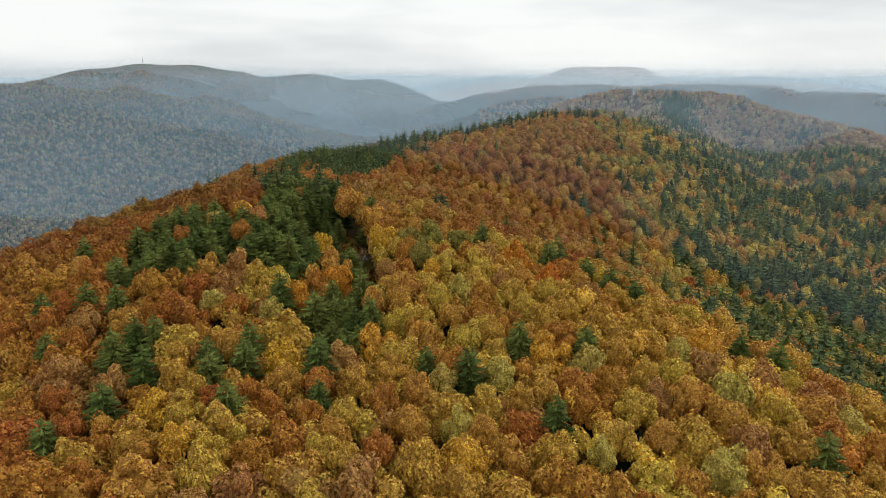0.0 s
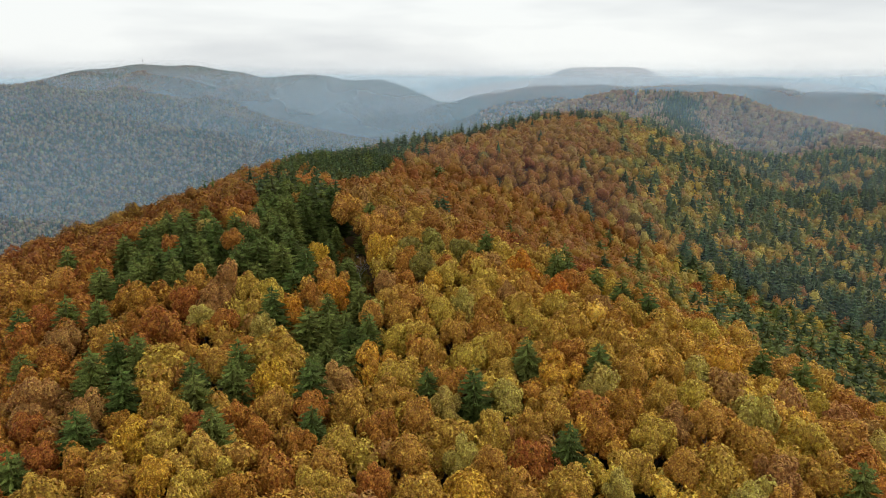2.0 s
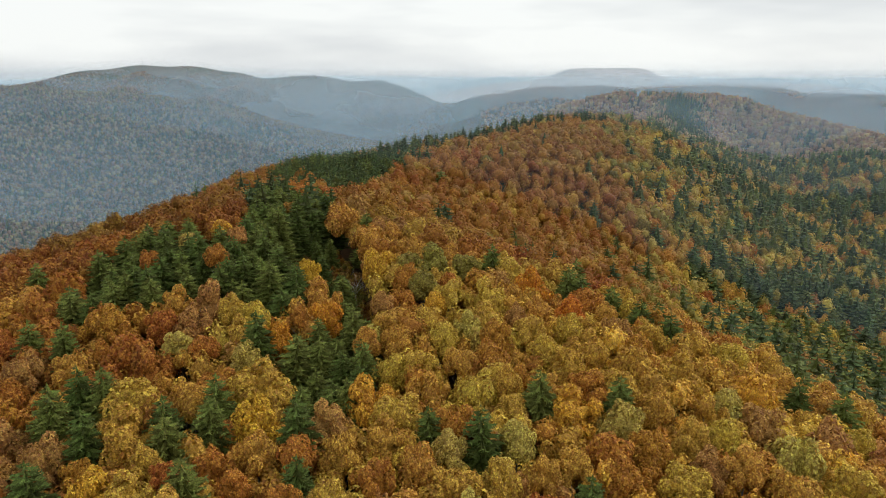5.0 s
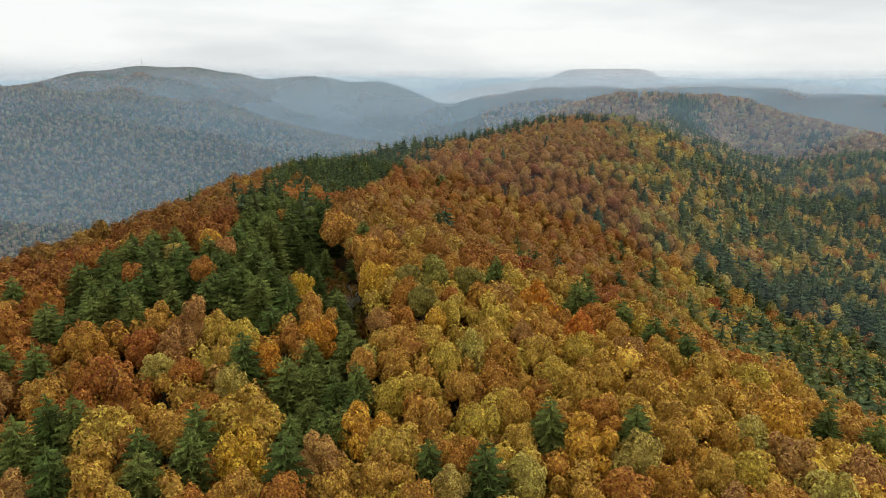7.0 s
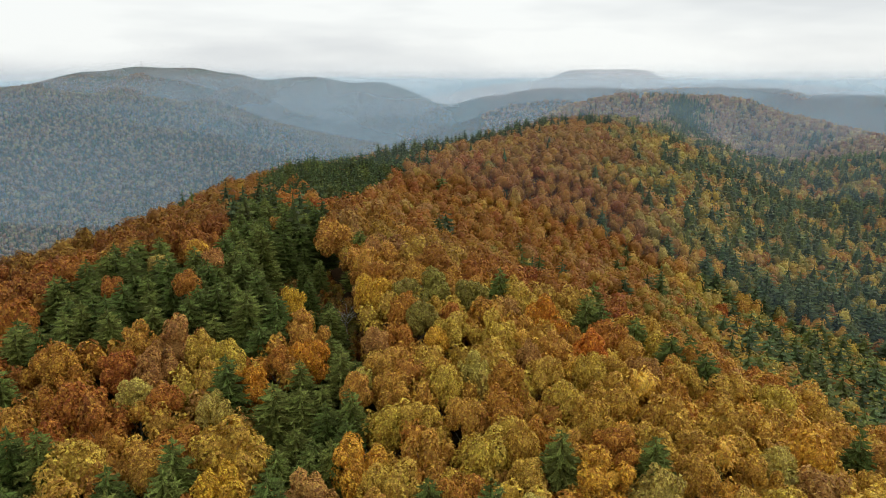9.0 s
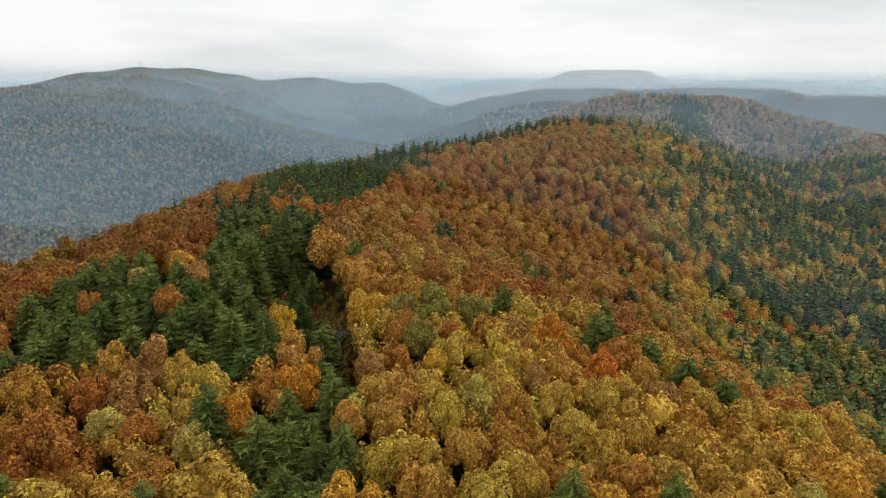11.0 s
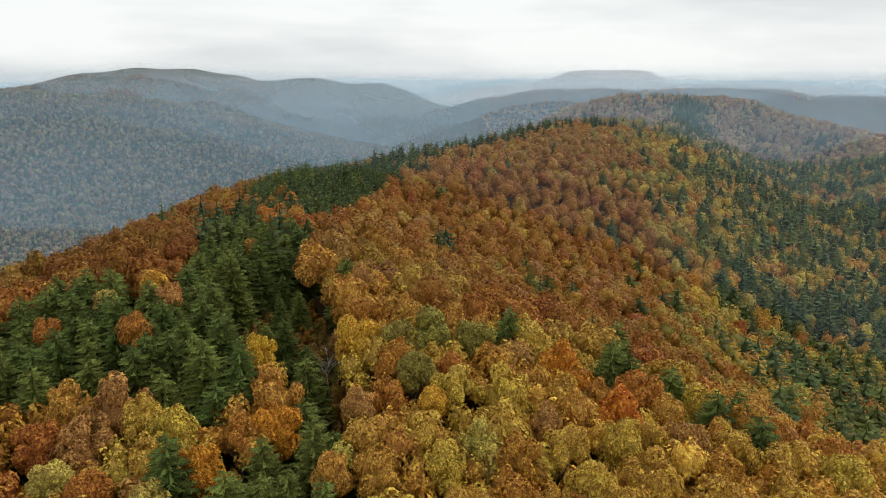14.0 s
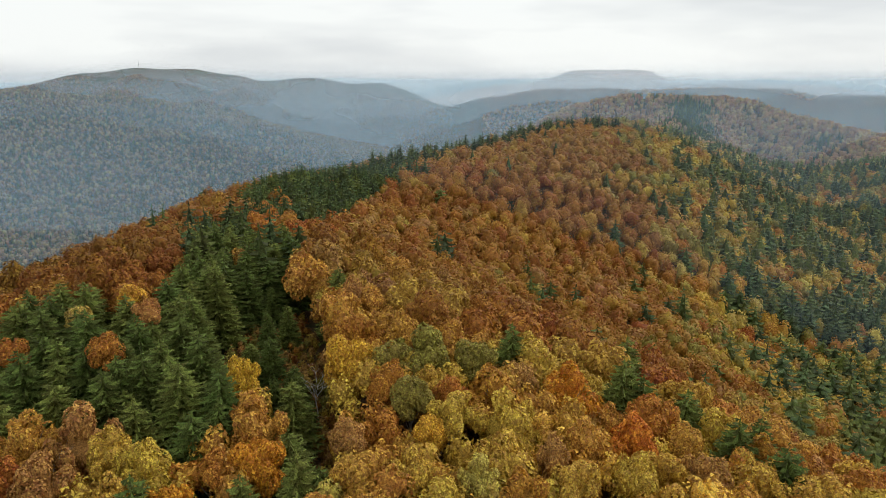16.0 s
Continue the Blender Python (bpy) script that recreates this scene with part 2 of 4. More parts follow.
# distance haze and mist between the ranges, imitated by tinted sheets across the view that thin out at the top; the
# last rises over the highest hill
HAZE_SHEETS = [(500, 0.04, 25, 60, 0), (840, 0.07, 25, 60, 0), (1290, 0.13, 20, 120, 0), (1800, 0.19, 20, 100, 0), (2450, 0.15, 40, 110, 0.1), (3200, 0.30, 20, 50, 0.45), (3700, 0.26, 14, 36, 0.7)]
for ahead, density, top, depth, pale in HAZE_SHEETS:
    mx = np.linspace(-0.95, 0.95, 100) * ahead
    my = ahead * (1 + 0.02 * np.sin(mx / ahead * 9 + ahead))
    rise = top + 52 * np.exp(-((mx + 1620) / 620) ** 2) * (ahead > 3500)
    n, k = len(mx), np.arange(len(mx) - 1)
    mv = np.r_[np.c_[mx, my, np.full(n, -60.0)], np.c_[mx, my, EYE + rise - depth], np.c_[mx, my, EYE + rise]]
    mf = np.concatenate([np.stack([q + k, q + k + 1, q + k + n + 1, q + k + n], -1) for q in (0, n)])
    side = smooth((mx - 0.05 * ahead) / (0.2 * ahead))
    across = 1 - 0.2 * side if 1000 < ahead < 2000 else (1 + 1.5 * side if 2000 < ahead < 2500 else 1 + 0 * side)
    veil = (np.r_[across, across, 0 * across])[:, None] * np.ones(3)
    mist = mesh_object("haze_sheet", mv, mf, haze_sheet_material("mist", density, (0.50 + 0.39 * pale, 0.75 + 0.20 * pale, 0.97 + 0.03 * pale)), colours=veil)
    tagged(mist, "see-through blue-grey sheet imitating distance haze and thin mist between the hills", "mist", kind="stuff")

# the last ranges: plain glowing backdrops one behind another, pale haze painted into colour
def hazed_glow_material(name, low, high):
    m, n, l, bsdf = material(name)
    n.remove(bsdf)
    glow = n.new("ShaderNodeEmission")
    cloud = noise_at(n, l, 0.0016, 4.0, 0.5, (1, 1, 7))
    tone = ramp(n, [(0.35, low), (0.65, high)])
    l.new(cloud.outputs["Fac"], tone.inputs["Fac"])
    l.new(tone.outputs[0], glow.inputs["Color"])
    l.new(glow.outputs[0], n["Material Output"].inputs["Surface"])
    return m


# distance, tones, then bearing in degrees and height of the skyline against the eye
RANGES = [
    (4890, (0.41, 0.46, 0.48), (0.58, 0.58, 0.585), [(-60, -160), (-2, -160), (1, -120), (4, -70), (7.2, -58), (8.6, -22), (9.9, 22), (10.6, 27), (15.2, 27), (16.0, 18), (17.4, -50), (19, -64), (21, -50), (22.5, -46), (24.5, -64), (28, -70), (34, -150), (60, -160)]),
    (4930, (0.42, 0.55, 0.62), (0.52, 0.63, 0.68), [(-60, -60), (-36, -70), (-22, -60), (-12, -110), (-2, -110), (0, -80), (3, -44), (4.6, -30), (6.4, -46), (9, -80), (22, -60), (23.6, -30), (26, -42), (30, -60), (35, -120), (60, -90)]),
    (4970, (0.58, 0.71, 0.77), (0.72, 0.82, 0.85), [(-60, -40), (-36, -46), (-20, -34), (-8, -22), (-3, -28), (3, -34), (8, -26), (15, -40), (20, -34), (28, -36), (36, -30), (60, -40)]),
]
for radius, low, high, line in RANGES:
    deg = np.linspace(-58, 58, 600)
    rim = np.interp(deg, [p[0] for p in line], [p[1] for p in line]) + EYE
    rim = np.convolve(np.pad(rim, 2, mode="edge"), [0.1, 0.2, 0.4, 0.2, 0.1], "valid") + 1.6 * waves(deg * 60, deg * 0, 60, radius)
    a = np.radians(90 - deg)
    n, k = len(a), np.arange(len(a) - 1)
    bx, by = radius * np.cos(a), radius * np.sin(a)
    strip = mesh_object("backdrop", np.r_[np.c_[bx, by, np.full(n, -150.0)], np.c_[bx, by, rim]], np.stack([k, k + 1, k + n + 1, k + n], -1), hazed_glow_material("painted_haze_glow", low, high))
    tagged(strip, "glowing backdrop of mountain ranges below the horizon, haze painted in pale blue", "backdrop", kind="structure")

# ---- trees ----
HUES = {"R": (0.365, 0.136, 0.025), "O": (0.41, 0.178, 0.029), "G": (0.48, 0.262, 0.045), "Y": (0.50, 0.325, 0.052),
        "B": (0.40, 0.200, 0.058), "L": (0.46, 0.350, 0.078), "D": (0.25, 0.205, 0.041), "V": (0.52, 0.200, 0.023), "W": (0.57, 0.325, 0.037)}
rng = np.random.RandomState(7)


def cube_ball(n):
    """Verts and quads of a ball made from a cube with n x n faces a side."""
    ids, vs, fs = {}, [], []

    def vid(p):
        key = tuple(np.round(p, 5))
        if key not in ids:
            ids[key] = len(vs)
            vs.append(np.array(p) / np.linalg.norm(p))
        return ids[key]

    g = np.tan(np.linspace(-1, 1, n + 1) * np.pi / 4)
    for axis in range(3):
        for sgn in (-1, 1):
            u, v = (axis + 1) % 3, (axis + 2) % 3
            for p in range(n):
                for q in range(n):
                    c = []
                    for du, dv in ((0, 0), (1, 0), (1, 1), (0, 1)):
                        w = [0, 0, 0]
                        w[axis], w[u], w[v] = sgn, g[p + du], g[q + dv]
                        c.append(vid(w))
                    fs.append(c if sgn > 0 else c[::-1])
    return np.array(vs), np.array(fs)


BALLS = {n: cube_ball(n) for n in (1, 2, 3, 4, 5)}


def broad_crown(seed, n, big, sprays, size, heart=0.8, rough=0.05, loose=0.34):
    """A domed crown of radius about 1: rounded boughs close set with small ragged sprays of leaves, over a dense heart; triangles."""
    r = np.random.RandomState(seed)
    bv, bq = BALLS[n]

    def spread_out(count, low, loose):
        k = np.arange(count) + 0.5
        up = np.clip(1 - (1 - low) * k / count + r.normal(0, loose * 0.5, count), -1, 1)
        a = k * 2.39996 + r.normal(0, loose, count)
        h = np.sqrt(1 - up * up)
        return np.c_[h * np.cos(a), h * np.sin(a), up]

    way = spread_out(big, -0.4, 0.4)
    rad = r.uniform(0.65, 1.28, big) * 1.28 / np.sqrt(big)
    mid = way * (r.uniform(0.82, 1.1, big) - rad)[:, None] * np.array([r.uniform(0.86, 1.12), r.uniform(0.86, 1.12), 1])

    def reach(d):
        along = d @ mid.T
        room = along ** 2 - (mid ** 2).sum(1) + rad ** 2
        return np.maximum(np.where(room > 0, along + np.sqrt(np.maximum(room, 0)), 0).max(1), 0.5)

    core = bv * (reach(bv) * heart * r.normal(1, rough, len(bv)).clip(0.8, 1.2))[:, None]
    V, F, count = [core], [np.concatenate([bq[:, [0, 1, 2]], bq[:, [0, 2, 3]]])], len(core)
    share = np.maximum((sprays * 1.9 * rad ** 2 / (rad ** 2).sum()).astype(int), 1)
    foot, out = [], []
    for k in range(big):
        d = spread_out(share[k], -1, 1.2 / np.sqrt(share[k]))
        lobes = spread_out(9, -1, 0.5)
        gap = np.arccos(np.clip(d @ lobes.T, -1, 1)).min(1)
        p = mid[k] + d * (rad[k] * (1.13 - 0.52 * gap ** 2) * r.uniform(0.96, 1.05, share[k]))[:, None]
        away = np.linalg.norm(p[:, None] - mid[None], axis=2) / rad
        away[:, k] = 9
        keep = (away.min(1) > 0.9) & (p[:, 2] > -0.62)
        foot.append(p[keep]), out.append(d[keep])
    foot, out = np.concatenate(foot), np.concatenate(out)
    m = len(foot)
    if m:
        aim = out * 0.75 + np.array([0, 0, 0.3]) + r.normal(0, loose, (m, 3))
        aim /= np.linalg.norm(aim, axis=1, keepdims=True)
        u = np.cross(aim, r.normal(0, 1, (m, 3)))
        u /= np.linalg.norm(u, axis=1, keepdims=True)
        v = np.cross(aim, u)
        s = size * r.uniform(0.7, 1.35, (m, 1))
        w = v * s * r.uniform(0.7, 1.0, (m, 1))
        V.append(np.stack([foot + u * s * 1.1, foot - u * s * 0.6 + w, foot - u * s * 0.6 - w], 1).reshape(-1, 3))
        F.append(np.arange(m * 3).reshape(-1, 3) + count)
    return np.concatenate(V), np.concatenate(F)


def spruce_crown(seed, arms, twigs, heart=0.3, fall=0.66, blade=0.13):
    """A spruce of height 1 and radius about 1 (scaled apart): arms set round the stem, drooping and turned up at the tip, with twigs; triangles."""
    r = np.random.RandomState(seed)
    V = []
    tri = lambda *corners: V.extend(corners)
    for a in range(arms):
        t = 1 - (1 - (a + r.uniform(0, 1)) / arms) ** 0.62
        ang = a * 2.39996 + r.normal(0, 0.3)
        out = np.array([np.cos(ang), np.sin(ang), 0])
        side = np.array([-out[1], out[0], 0])
        reach = ((1 - t) ** fall * 0.95 + 0.03) * r.uniform(0.66, 1.16)
        droop = 0.07 * reach + 0.01 + 0.016 * r.normal()
        root = np.array([0, 0, 0.12 + 0.87 * t])
        mid = root + out * reach * 0.5 + np.array([0, 0, -droop * 0.65])
        tip = root + out * reach + np.array([0, 0, -droop * 0.45])
        w = side * (reach * blade + 0.025)
        low = np.array([0, 0, -0.012])
        tri(root, mid + w + low, tip)
        tri(root, tip, mid - w + low)
        for q in range(twigs):
            s = 0.3 + 0.65 * (q + r.uniform(0, 0.9)) / twigs
            b = root + (mid - root) * min(1, 2 * s) + (tip - mid) * max(0, 2 * s - 1)
            for sg in (-1, 1):
                e = b + (side * sg * 0.8 + out * r.uniform(0.35, 0.9)) * (0.34 * reach * (1.15 - s) + 0.07) + np.array([0, 0, r.uniform(-0.022, 0.014)])
                tri(b - out * 0.04 * reach, b + out * 0.10 * reach, e)
    ring = [(heart * np.cos(u), heart * np.sin(u), 0.12) for u in np.arange(6) * 6.283 / 6]
    for k in range(6):
        tri(ring[k], ring[(k + 1) % 6], (0, 0, 0.93))
    tri((0.05, 0, 0.93), (-0.03, 0.05, 0.93), (0, 0, 1.0))
    V = np.array(V, float)
    return V, np.arange(len(V)).reshape(-1, 3)


def trunk_mesh(seed, height, radius, limbs, spread, sway=0.25, sides=7):
    """A tapered, slightly bent trunk with rising limbs; quads only."""
    r = np.random.RandomState(seed)
    V, F = [], []

    def tube(points, radii, sides):
        base = sum(len(v) for v in V)
        pts = np.array(points)
        for k, (p, rad) in enumerate(zip(pts, radii)):
            d = pts[min(k + 1, len(pts) - 1)] - pts[max(k - 1, 0)]
            d /= np.linalg.norm(d)
            u = np.cross(d, (0.3, 0.9, 0.1))
            u /= np.linalg.norm(u)
            v = np.cross(d, u)
            a = np.arange(sides) * 6.283 / sides
            V.append(p + rad * (np.cos(a)[:, None] * u + np.sin(a)[:, None] * v))
        for k in range(len(pts) - 1):
            for s in range(sides):
                s2 = (s + 1) % sides
                F.append((base + k * sides + s, base + k * sides + s2, base + (k + 1) * sides + s2, base + (k + 1) * sides + s))

    bend = r.normal(0, sway, 2)
    zs = np.array([-0.08, 0.02, 0.3, 0.6, 0.92]) * height
    pts = np.c_[bend[0] * (zs / height) ** 2, bend[1] * (zs / height) ** 2, zs]
    tube(pts, radius * np.array([1.35, 1.1, 0.85, 0.6, 0.12]), sides)
    for k in range(limbs):
        t = r.uniform(0.42, 0.75)
        a = k * 2.4 + r.normal(0, 0.3)
        z = height * t
        p0 = np.array([bend[0] * t * t, bend[1] * t * t, z])
        o = np.array([np.cos(a), np.sin(a), 0]) * spread
        p1 = p0 + o * 0.4 + np.array([0, 0, height * 0.10])
        p2 = p0 + o * 0.75 + np.array([0, 0, height * 0.22])
        tube([p0, p1, p2], radius * np.array([0.42, 0.28, 0.08]), 5)
    return np.concatenate(V), np.array(F)


def put_many(template, x, y, z, sx, sz, turn, colour):
    """All copies of a template (several may be given) as one set of arrays, with a colour a tree."""
    v, f = template
    c, s = np.cos(turn)[:, None], np.sin(turn)[:, None]
    X = (v[None, :, 0] * c - v[None, :, 1] * s) * sx[:, None] + x[:, None]
    Y = (v[None, :, 0] * s + v[None, :, 1] * c) * sx[:, None] + y[:, None]
    Zz = v[None, :, 2] * sz[:, None] + z[:, None]
    n = len(x)
    V = np.stack([X, Y, Zz], -1).reshape(-1, 3)
    F = (f[None] + (np.arange(n) * len(v))[:, None, None]).reshape(-1, f.shape[1])
    C = np.repeat(colour, len(v), axis=0)
    return V, F, C


def scatter(templates, rows, centre_up):
    """rows: arrays x, y, ground z, radius, height, colour. Broad crowns sit with their tops at the tree's height."""
    V, F, C, n = [], [], [], 0
    pick = rng.randint(0, len(templates), len(rows["x"]))
    for k, t in enumerate(templates):
        m = pick == k
        if not m.any():
            continue
        turn = rng.uniform(0, 6.28, m.sum())
        if centre_up:
            sz = rows["r"][m] * rng.uniform(1.05, 1.5, m.sum()) * (1 + 0.25 * on_slope(rows["x"][m], rows["y"][m]))
            v, f, c = put_many(t, rows["x"][m], rows["y"][m], rows["z"][m] + rows["h"][m] - sz, rows["r"][m], sz, turn, rows["c"][m])
        else:
            v, f, c = put_many(t, rows["x"][m], rows["y"][m], rows["z"][m], rows["r"][m], rows["h"][m], turn, rows["c"][m])
        V.append(v), F.append(f + n), C.append(c)
        n += len(v)
    return np.concatenate(V), np.concatenate(F), np.concatenate(C)


def inside(x, y, poly):
    hit = np.zeros(x.shape, bool)
    for (ax, ay), (bx, by) in zip(poly, poly[1:] + poly[:1]):
        if ay != by:
            cross = ((ay > y) != (by > y)) & (x < (bx - ax) * (y - ay) / (by - ay) + ax)
            hit ^= cross
    return hit


# stands of spruce, and the open cut beside the largest, in plan
STAND = [(-99, 187), (-103, 205), (-96, 232), (-84, 240), (-72, 238), (-66, 229), (-64, 250), (-74, 275), (-87, 305), (-85, 335), (-78, 348), (-50, 348), (-46, 300), (-41, 270), (-41, 240), (-38, 214), (-36, 190), (-46, 184), (-58, 187), (-66, 196), (-72, 188)]
STRIP = [(-34, 150), (-34, 174), (-29, 183), (-27, 206), (-23, 204), (-21, 184), (-16, 170), (-15, 150)]
CUT = [(-46, 266), (-39, 266), (-35, 254), (-29, 238), (-22, 216), (-18, 196), (-17, 180), (-20, 175), (-25, 187), (-29, 196), (-35, 205), (-48, 211), (-53, 226), (-52, 250)]
GLADE = [(-58, 306), (-56, 332), (-46, 336), (-42, 308)]
SAPLINGS = [(-34, 213), (-37.5, 224), (-31.5, 219), (-41, 236), (-43, 228), (-38, 243), (-29, 210), (-44, 252)]
CREST = [(-92, 405), (-84, 346), (-48, 346), (-47, 402), (-42, 440), (-38, 468), (-27, 515), (-12, 560), (2, 600), (40, 655), (90, 712), (150, 800), (190, 838), (215, 870), (170, 880), (120, 840), (60, 750), (10, 680), (-40, 610), (-75, 550), (-104, 500), (-108, 440)]

# single trees that stand out: x, y, crown radius
RUST = [(17.1, 126.2, 5.2), (-48.1, 130, 3), (-82.4, 132.5, 3.5), (-13, 132.8, 4), (-90.9, 147.2, 4.7), (-70.2, 168.1, 6.1), (-104.7, 178.1, 3.5), (-102.3, 202.1, 7.2), (-82.6, 210.7, 3.2), (-51, 315, 5), (-40, 318, 5), (-48, 328, 5.5), (171.7, 458.2, 7.2)]
TAWNY = [(-80, 388, 5), (-74, 397, 5), (-35.7, 112.3, 3.7), (-12.5, 116.1, 3), (-27.3, 125.9, 3), (-35.9, 128.8, 3), (31.1, 137.1, 4.2), (-27.6, 138.1, 4), (38.5, 145.6, 3.9), (1.6, 149.2, 4.7), (29.8, 163, 4.5), (-101.9, 166.6, 5.6), (-54.1, 168.2, 3.5), (9.7, 171, 4.9), (11.3, 180, 4.5), (-81.4, 180.4, 4.9), (-34.9, 180.4, 3), (54.6, 197.8, 4.6), (62.6, 200.3, 4.6), (-11.3, 203.8, 3.8), (37.6, 205, 5.7), (-60, 309, 5), (-62, 320, 5), (-68, 328, 5), (-66, 341, 5)]
ORANGE = [(-39.1, 174.1, 3.8), (-29.5, 183.2, 4.2), (31.5, 196.2, 5.3), (23.7, 209.7, 5.6)]
BRIGHT = [(-50.5, 115.8, 3.8), (4, 116.5, 4.9), (-59.6, 127.6, 5.4), (-37.6, 147.7, 4.9), (-16.7, 155.8, 5.3), (25.7, 156.1, 5.5), (68.8, 171.1, 7.2), (-3.2, 191, 3), (-37.5, 203.4, 3.7), (-18.6, 211.3, 5), (-69.4, 232.3, 3.6)]
GOLD = [(-68.5, 111.1, 5.3), (-58.7, 116.7, 4.6), (22.5, 120.4, 4.4), (-7.3, 125.7, 4.2), (45.9, 128.3, 3.6), (76.4, 131.9, 5.7), (-53.4, 134, 3.5), (17.2, 136.4, 3.4), (-5.6, 137.4, 4.1), (64, 137.8, 5.6), (-34.8, 138, 4.6), (22.8, 138.9, 3.4), (-19.5, 139.1, 4), (-12, 143.8, 4.3), (-50.5, 151.9, 4.1), (43.9, 159.5, 4.1), (-80.9, 163.3, 4.5), (2.6, 168.1, 3.6), (86.9, 172.2, 6.5), (52.9, 172.5, 6.1), (-18.7, 173.7, 3.7), (42.5, 174.2, 6), (-11.6, 174.4, 4.2), (32.4, 178.1, 5.7), (-13.1, 181.2, 4.5), (-67, 187.3, 4.3), (23.1, 193.2, 4), (-9.1, 223.1, 5), (-23.6, 231.2, 5.3), (-17, 238.2, 4), (-34.9, 254.9, 6.8), (-14.9, 280.9, 5), (196, 479, 7)]
YELLOW = [(-43.7, 113.2, 3.7), (-22.7, 114.9, 3.6), (35.3, 126.5, 4.7), (-52.8, 126.6, 4.1), (-20, 126.6, 3.8), (54, 130.1, 5.8), (9.2, 135.3, 4), (42.6, 136.7, 4.3), (78.2, 142.2, 6), (48.2, 149.6, 3.9), (55.1, 151.9, 4.6), (-63.7, 152.8, 6.2), (12.7, 154.1, 3.1), (5.7, 159.6, 5), (-6.5, 166.6, 3.5), (-47.3, 174, 4.2), (22.2, 175.4, 4.3), (-1.2, 177.6, 4), (-46, 181.7, 4.4), (-6.4, 181.7, 4.1), (19.5, 183.1, 3.8), (-51.9, 183.6, 3.5), (29.8, 186, 4.4), (60.5, 188.9, 5.6), (71.6, 189.7, 5.8), (51.1, 191.2, 4.9), (0.6, 196.5, 4), (10.3, 197, 5.9), (51, 208, 6.3), (17.1, 221.4, 6.3), (205.7, 502.4, 7.2)]
BROWN = [(65.1, 129.9, 4.9), (-72.8, 137, 4.8), (49, 142.2, 3.9), (-23.6, 147, 4.7), (92.5, 154.1, 5.3), (79.3, 156.7, 6.4), (65.2, 157.6, 6.1), (-92.1, 165.2, 4.5), (-60.4, 178.5, 4.5), (-58.6, 188.3, 5.8), (-16.1, 188.3, 3), (16.8, 188.6, 3), (42.1, 189, 4.4), (171, 362, 7)]
PALE = [(55.2, 119.7, 4.8), (31.9, 121.1, 3), (3.3, 126, 3.8), (12.9, 145.7, 4.2), (68.4, 149.1, 5.7), (34.7, 153.6, 4.8), (-44.4, 166.3, 3), (-59.9, 169.9, 3.9), (4.7, 182.5, 3.2), (-76.6, 223.4, 3), (204, 466, 8)]
DULL = [(5.2, 215.2, 4.3), (-11.5, 210.2, 4.6), (-5.0, 215.8, 5.6), (-6.8, 200.0, 4.4)]
FIRS = [(-76.4, 117.1), (79.8, 126.5), (-69.7, 127.3), (-44.5, 128.2), (23.7, 128.5), (-25.9, 130.5), (-66, 138.8), (-51.9, 140.3), (-28, 142), (6, 143.7), (-54, 145.2), (-45.4, 145.5), (-76.3, 146.8), (-45.2, 149.6), (-68.6, 152), (-73.5, 152.3), (-95.8, 153.4), (-29.8, 154.1), (-24.7, 154.5), (-20.7, 155.2), (18.8, 156.8), (35.7, 158.6), (-28, 160.8), (-19, 162), (-23.3, 165.9), (88.8, 167.6), (-85.7, 170.1), (-42.6, 170.3), (-106.3, 171.3), (80.5, 171.9), (-94.5, 172.1), (-29.9, 176), (-19.9, 182.5), (-25.9, 189), (57, 192.3), (50.8, 197.7), (56.9, 202.4), (-28.5, 204), (45.8, 209.5), (38, 212), (33.9, 212.1), (35.9, 216.2), (13, 220), (40, 232), (114, 287), (133, 287), (108, 302), (102, 306), (87, 318), (155, 321), (95.6, 322.9), (134.6, 352.9), (39, 354), (36, 368.5), (44.7, 370.1), (56, 371.6), (38, 396), (121.2, 420.5), (-141, 423), (-145, 420), (123, 428)]

BARE = [(-26, 214, 10), (-47, 171.5, 17), (-61, 184.5, 17), (-82, 189, 16)]  # x, y, height

named = [(x, y, r, h) for h, rows in (("O", TAWNY), ("D", DULL), ("R", RUST), ("V", ORANGE), ("W", BRIGHT), ("G", GOLD), ("Y", YELLOW), ("B", BROWN), ("L", PALE)) for x, y, r in rows]


def field(x0, x1, y0, y1, step, seed, rows=0.87):
    r = np.random.RandomState(seed)
    xs, ys = np.arange(x0, x1, step), np.arange(y0, y1, step * rows)
    X, Y = np.meshgrid(xs, ys)
    X = X + (np.arange(len(ys)) % 2)[:, None] * step / 2
    X = X + r.uniform(-0.42, 0.42, X.shape) * step
    Y = Y + r.uniform(-0.4, 0.4, Y.shape) * step
    return X.ravel(), Y.ravel()


